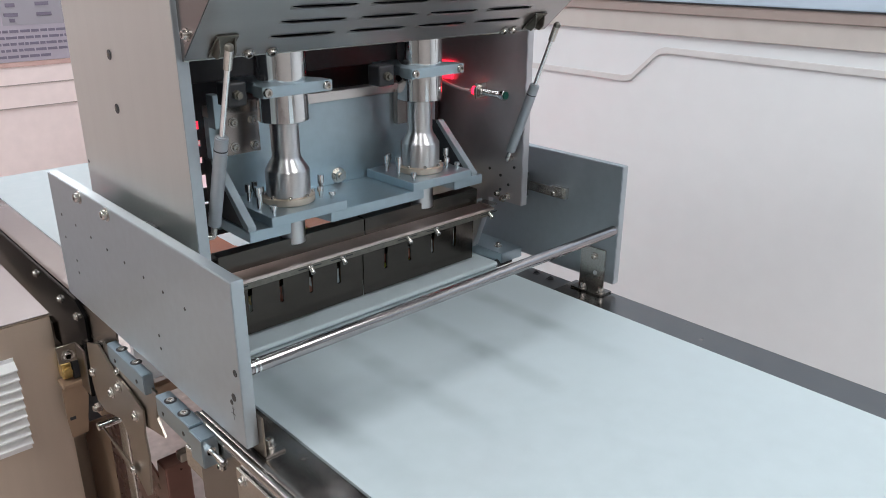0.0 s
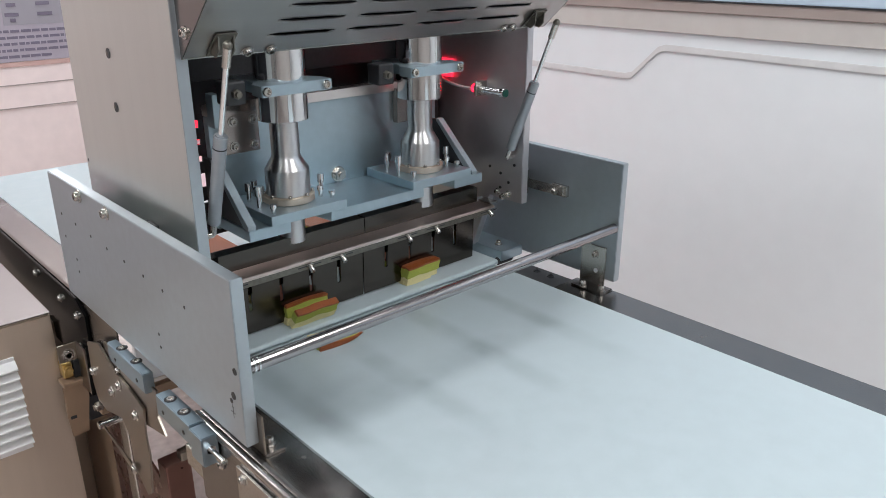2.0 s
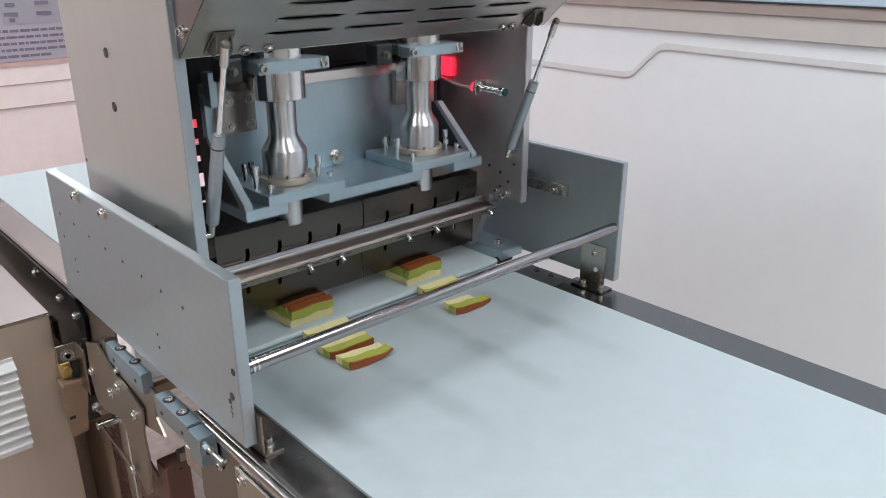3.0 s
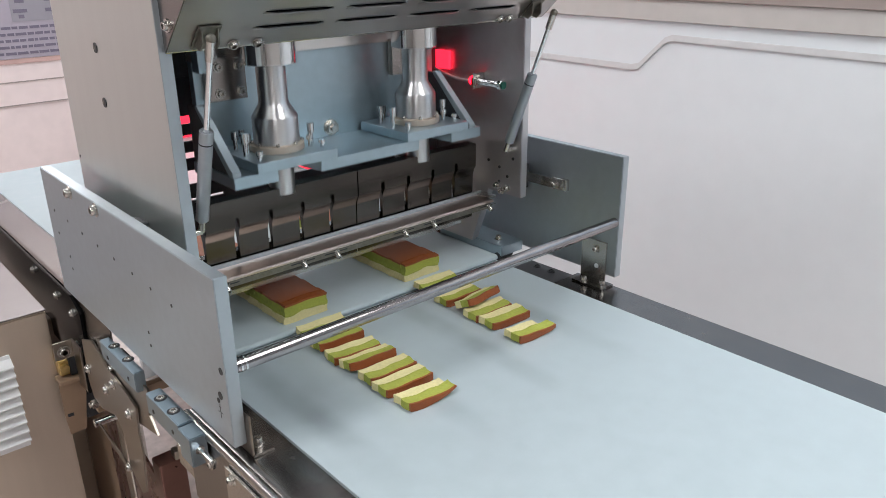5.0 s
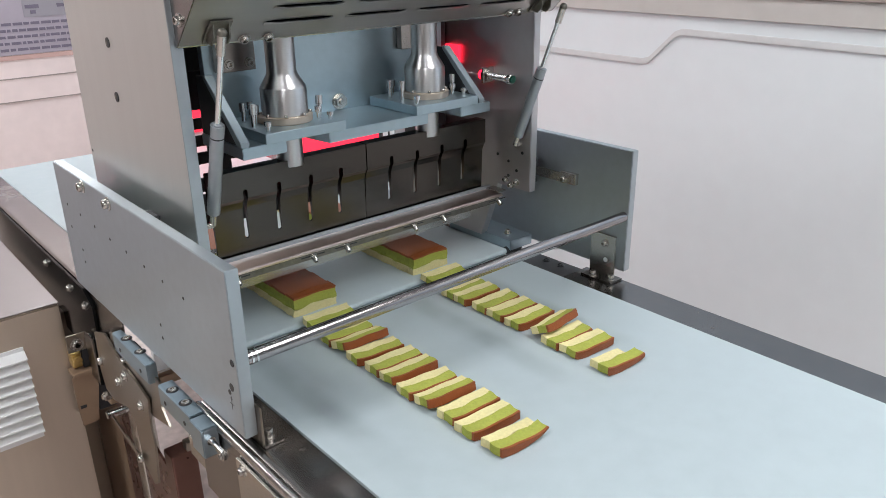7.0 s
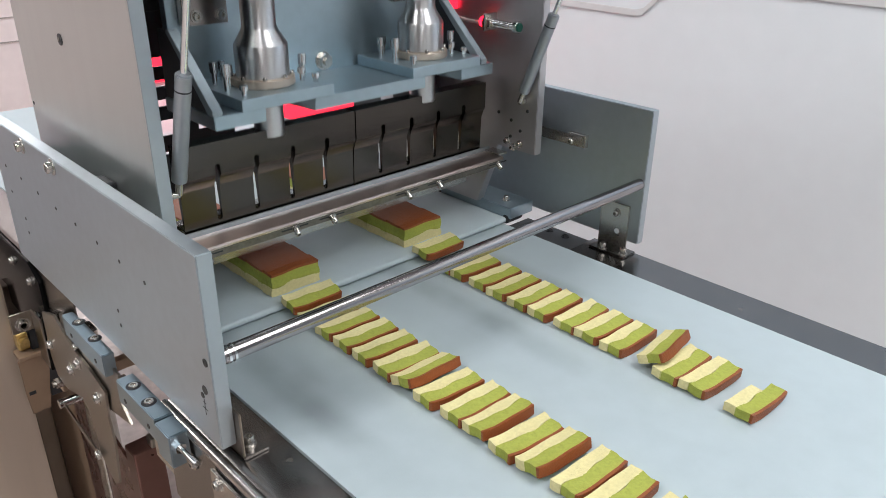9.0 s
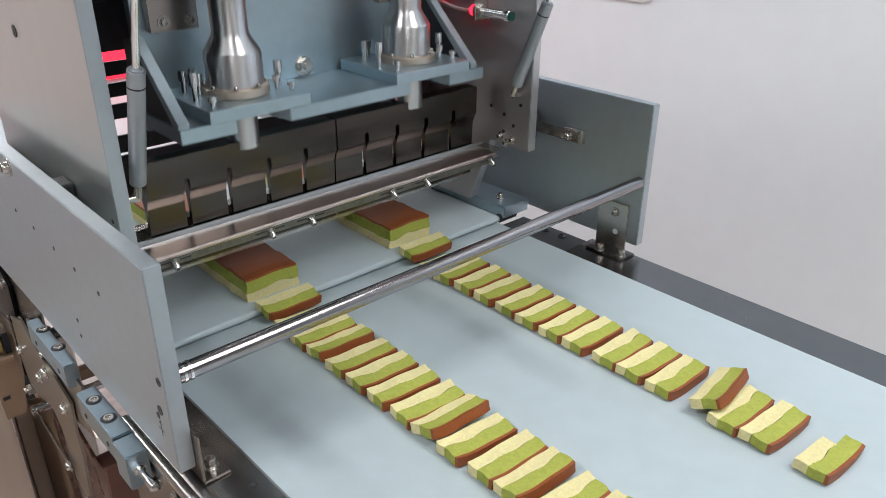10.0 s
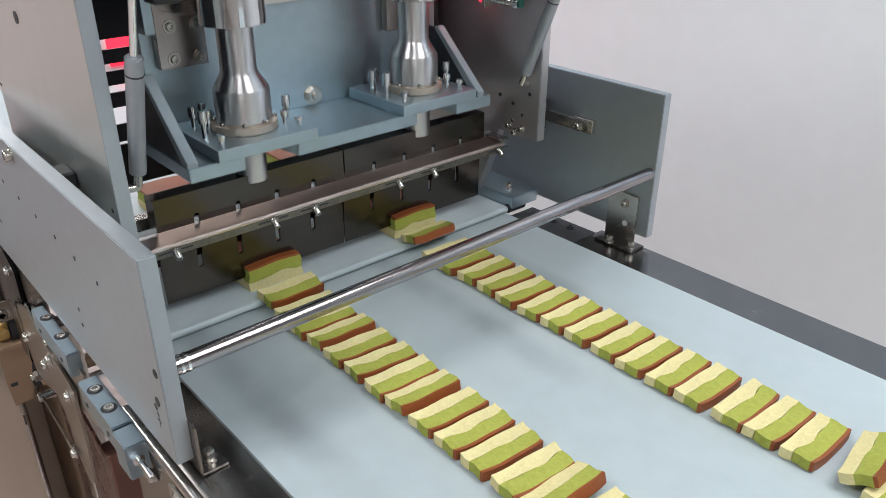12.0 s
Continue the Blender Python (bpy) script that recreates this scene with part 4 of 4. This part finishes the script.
    bolt = rod(rod(bmesh.new(), (-0.4385, 0.312, 0.703), (-0.449, 0.312, 0.703), 0.0105, 6), (-0.400, 0.312, 0.703), (-0.454, 0.312, 0.703), 0.006, 16)
    part("bolt", bolt, STEEL_PLAIN, t, "dull hex bolt")
    part("tie_bar", slab(-0.436, 0.40, 0.330, 0.350, 0.668, 0.690, 0.002), STEEL_TAN, t)
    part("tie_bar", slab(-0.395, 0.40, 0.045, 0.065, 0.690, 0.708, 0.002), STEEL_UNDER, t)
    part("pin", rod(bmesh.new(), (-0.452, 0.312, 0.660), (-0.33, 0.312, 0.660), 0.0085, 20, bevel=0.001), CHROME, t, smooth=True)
    part("box_beam", slab(-0.42, -0.372, 0.060, 0.10, 0.30, 0.680, 0.003), STEEL_BROWN, t, "box beam in darkened brown steel")
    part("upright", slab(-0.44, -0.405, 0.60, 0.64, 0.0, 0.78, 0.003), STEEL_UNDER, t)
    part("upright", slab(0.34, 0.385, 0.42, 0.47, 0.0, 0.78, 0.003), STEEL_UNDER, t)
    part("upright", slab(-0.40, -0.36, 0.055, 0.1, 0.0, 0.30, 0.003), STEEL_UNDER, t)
    for x, y, z, r in ((-0.4425, 0.211, 0.782, 0.0075), (-0.4425, 0.164, 0.816, 0.0075), (-0.4425, 0.100, 0.784, 0.0075), (-0.4475, 0.142, 0.650, 0.0075), (-0.4425, 0.308, 0.785, 0.0075), (-0.428, 0.323, 0.827, 0.0075), (-0.428, 0.422, 0.785, 0.0075), (-0.437, 0.172, 0.842, 0.006)):
        part("screw", socket_screw(bmesh.new(), (x, y, z), (-1, 0, 0), r, 0.005), STEEL_PLAIN, t, smooth=True)


build_underframe()


# ---- cake slices ----
CAKE_W, CAKE_H, SLICE = 0.090, 0.0410, 0.0132
CUT_Y = 0.0035
LANES = ((-0.1420, LOW + 3 * PERIOD), (0.1340, LOW + 4 * PERIOD))
OUT_SPEED = 0.0857


def layer(z0, z1, seed, wave0, wave1, curl=0.0, short=1.0, depth=None, taper=0.0):
    """One layer of a slice under a domed top: a bent slab whose faces undulate softly. The cut faces bend alike, so that slices fit together."""
    bm = bmesh.new()
    nx, nz = 14, 3
    rng = random.Random(seed)
    ph = [rng.uniform(0, 6.28) for _ in range(4)]

    def edge(x, amp, k):
        return amp * (math.sin(x * 75 + ph[k]) + 0.6 * math.sin(x * 160 + ph[k + 1]))
    rows = []
    for side in (0, 1):
        sheet = []
        for i in range(nx + 1):
            u = (i / nx) * short - 0.5
            col = []
            for j in range(nz + 1):
                v = j / nz
                lo = z0 + (edge(u * CAKE_W, wave0, 0) if wave0 else 0)
                hi = z1 + (edge(u * CAKE_W, wave1, 0) if wave1 else 0)
                z = lo + (hi - lo) * v
                z -= 0.0026 * (z / CAKE_H) * (2 * u) ** 2 - 0.0012 * math.sin(seed + 11 * u) * (v if z1 < 0.02 else 0)
                bend = 0.6 * (u * CAKE_W) ** 2 + 0.0009 * math.sin(u * 9 + 1) + curl * max(0.0, u + 0.1) ** 2
                x = u * CAKE_W * (1.02 - 0.05 * z / CAKE_H) + (0.0012 * math.sin(z * 260 + seed) if abs(u) > 0.49 else 0)
                y = bend * (0 if depth and side else 1) + side * (depth or SLICE) * (1 - taper * max(0.0, u + 0.15) / 0.65)
                col.append(bm.verts.new((x, y, z)))
            sheet.append(col)
        rows.append(sheet)
    a, b = rows
    for i in range(nx):
        for j in range(nz):
            bm.faces.new((a[i][j], a[i + 1][j], a[i + 1][j + 1], a[i][j + 1]))
            bm.faces.new((b[i][j], b[i][j + 1], b[i + 1][j + 1], b[i + 1][j]))
        bm.faces.new((a[i][0], b[i][0], b[i + 1][0], a[i + 1][0]))
        bm.faces.new((a[i][nz], a[i + 1][nz], b[i + 1][nz], b[i][nz]))
    for j in range(nz):
        bm.faces.new((a[0][j], a[0][j + 1], b[0][j + 1], b[0][j]))
        bm.faces.new((a[nx][j], b[nx][j], b[nx][j + 1], a[nx][j + 1]))
    bmesh.ops.recalc_face_normals(bm, faces=bm.faces[:])
    return bm


def build_slice(seed, curl=0.0, short=1.0, taper=0.0):
    t = thing("cake_slice", "slice of layered sponge cake, brown crust over green and cream", "cake slice", "cake slices")
    part("cream_sponge", layer(0.0, 0.0170, seed, 0, 0.0016, curl, short, None, taper), CREAM, t, "pale cream sponge layer", smooth=True)
    part("green_sponge", layer(0.0170, 0.0368, seed, 0.0016, 0, curl, 1.0, None, taper), GREEN, t, "green sponge layer", smooth=True)
    part("crust", layer(0.0368, CAKE_H, seed, 0, 0, curl, 1.0, None, taper), CRUST, t, "brown baked crust", smooth=True)
    return t


masters = [build_slice(s) for s in (1, 2, 3, 4)]
slices = []
for lane, (x, first) in enumerate(LANES):
    for k in range(26):
        if k == 0:
            ob = build_slice(11 + lane, 0.028 if lane == 0 else 0.012, 0.93 if lane == 0 else 0.72, 0.85 if lane == 0 else 0.55)
            ob["label"] = "first cake slice with a curled pointed end" if lane == 0 else "first cake slice with torn short cream layer"
        elif masters:
            ob = masters.pop()
        else:
            ob = copy_thing(slices[1 + (k * 7 + lane) % 4][0], pose(0, 0, 0))
        slices.append((ob, lane, k))


loaves = []
for lane in (0, 1):
    loaf = thing("cake_loaf", "uncut layered sponge cake with brown crust on the infeed belt", "cake", "cake loaves")
    part("cream_sponge", layer(0.0, 0.0170, 2, 0, 0.0016, depth=0.36), CREAM, loaf, "pale cream sponge layer", smooth=True)
    part("green_sponge", layer(0.0170, 0.0368, 2, 0.0016, 0, depth=0.36), GREEN, loaf, "green sponge layer", smooth=True)
    part("crust", layer(0.0368, CAKE_H, 2, 0, 0, depth=0.36), CRUST, loaf, "brown baked crust", smooth=True)
    loaves.append((loaf, lane))


# ---- everything that moves ----
def advance(t):
    """How far the feed belt has gone at t: it runs evenly, one slice from cut to cut."""
    return SLICE * (t - LOW) / PERIOD


LEAN = {(1, 3): (66, 0.006, 10), (0, 8): (74, 0.001, 0), (0, 5): (82, 0.0, 0), (0, 3): (78, 0.0, 0), (0, 13): (81, 0.0, 0), (0, 17): (82, 0.0, 0)}
AHEAD = {(1, 3): -0.016, (1, 0): -0.019, (0, 0): -0.008}


def slice_rows(lane, k):
    x, first = LANES[lane]
    rng = random.Random(100 * lane + k)
    jx, jr, jy = rng.uniform(-0.002, 0.002), rng.uniform(-2.5, 2.5), rng.uniform(-0.002, 0.002)
    cut = first + k * PERIOD
    end_turn, lift, yaw = LEAN.get((lane, k), (89.0 + rng.uniform(0, 5.0), 0.0, 0))
    lift += CAKE_H * max(0.0, math.sin(math.radians(end_turn - 90)))
    jr += yaw - (4.5 if lane == 0 else 3.0)
    jy += AHEAD.get((lane, k), 0.0)
    start = CUT_Y - 2 * SLICE + advance(cut)
    delay = rng.uniform(-0.025, 0.01) + (0.045 if lane else 0.0)
    tip = cut - 0.10 + delay
    if k == 0:
        start += 0.004
    rows = []
    t = 0.0
    while t < min(tip, 12.3):
        # once it is cut free it leans forward a little before it tips
        lean = 8.0 * min(1.0, max(0.0, (t - cut + 0.42) / 0.32))
        rows.append((t, pose(x, start - advance(t), FEED_Z, lean)))
        t += 0.1
    if tip >= 12.0:
        return rows
    rows.append((tip, pose(x, start - advance(tip), FEED_Z, 10)))
    # tips over its front edge, droops over the nose and lies down on the outfeed belt
    fall = ((-0.06, -0.0234, 0.0, 22), (-0.02, -0.0250, 0.0, 48), (0.02, -0.0275, 0.0, 78), (0.055, -0.0310, 0.001, 98), (0.10, -0.0340, 0.001, 100), (0.18, -0.0385, 0.001, 101), (0.27, -0.0440, 0.0, 102), (0.35, -0.0505, -0.001, 104), (0.42, -0.0570, -0.004, 103), (0.49, -0.0655, -0.008, 100), (0.55, -0.0745, -0.011, 95))
    for d, y, dz, a in fall:
        f = (d + 0.02) / 0.6
        rows.append((cut + d + delay, pose(x + jx * f, y + jy * f, FEED_Z + dz, a, 0, jr * f)))
    t = cut + 0.60
    while t < 13.0:
        rows.append((t, pose(x + jx, -0.0810 + jy - OUT_SPEED * (t - cut - 0.60), BELT_Z + 0.0008 + lift, end_turn, 0, jr)))
        t += 0.4
    return rows


def motions():
    steps = 8
    n = int(12.0 / PERIOD * steps)
    times = [0.0] + [t for t in (LOW + PERIOD * k / steps for k in range(n + 2 * steps)) if 0.01 < t < 11.99] + [12.0]
    walk(cutter, [(t, pose(0, 0, rod_height(t))) for t in times])
    for ob, lane in loaves:
        x, first = LANES[lane]
        start = CUT_Y - 2 * SLICE + advance(first + 26 * PERIOD)
        walk(ob, [(t, pose(x, start - advance(t), FEED_Z)) for t in (0.25 * n for n in range(50))])
    for ob, lane, k in slices:
        walk(ob, slice_rows(lane, k))


motions()
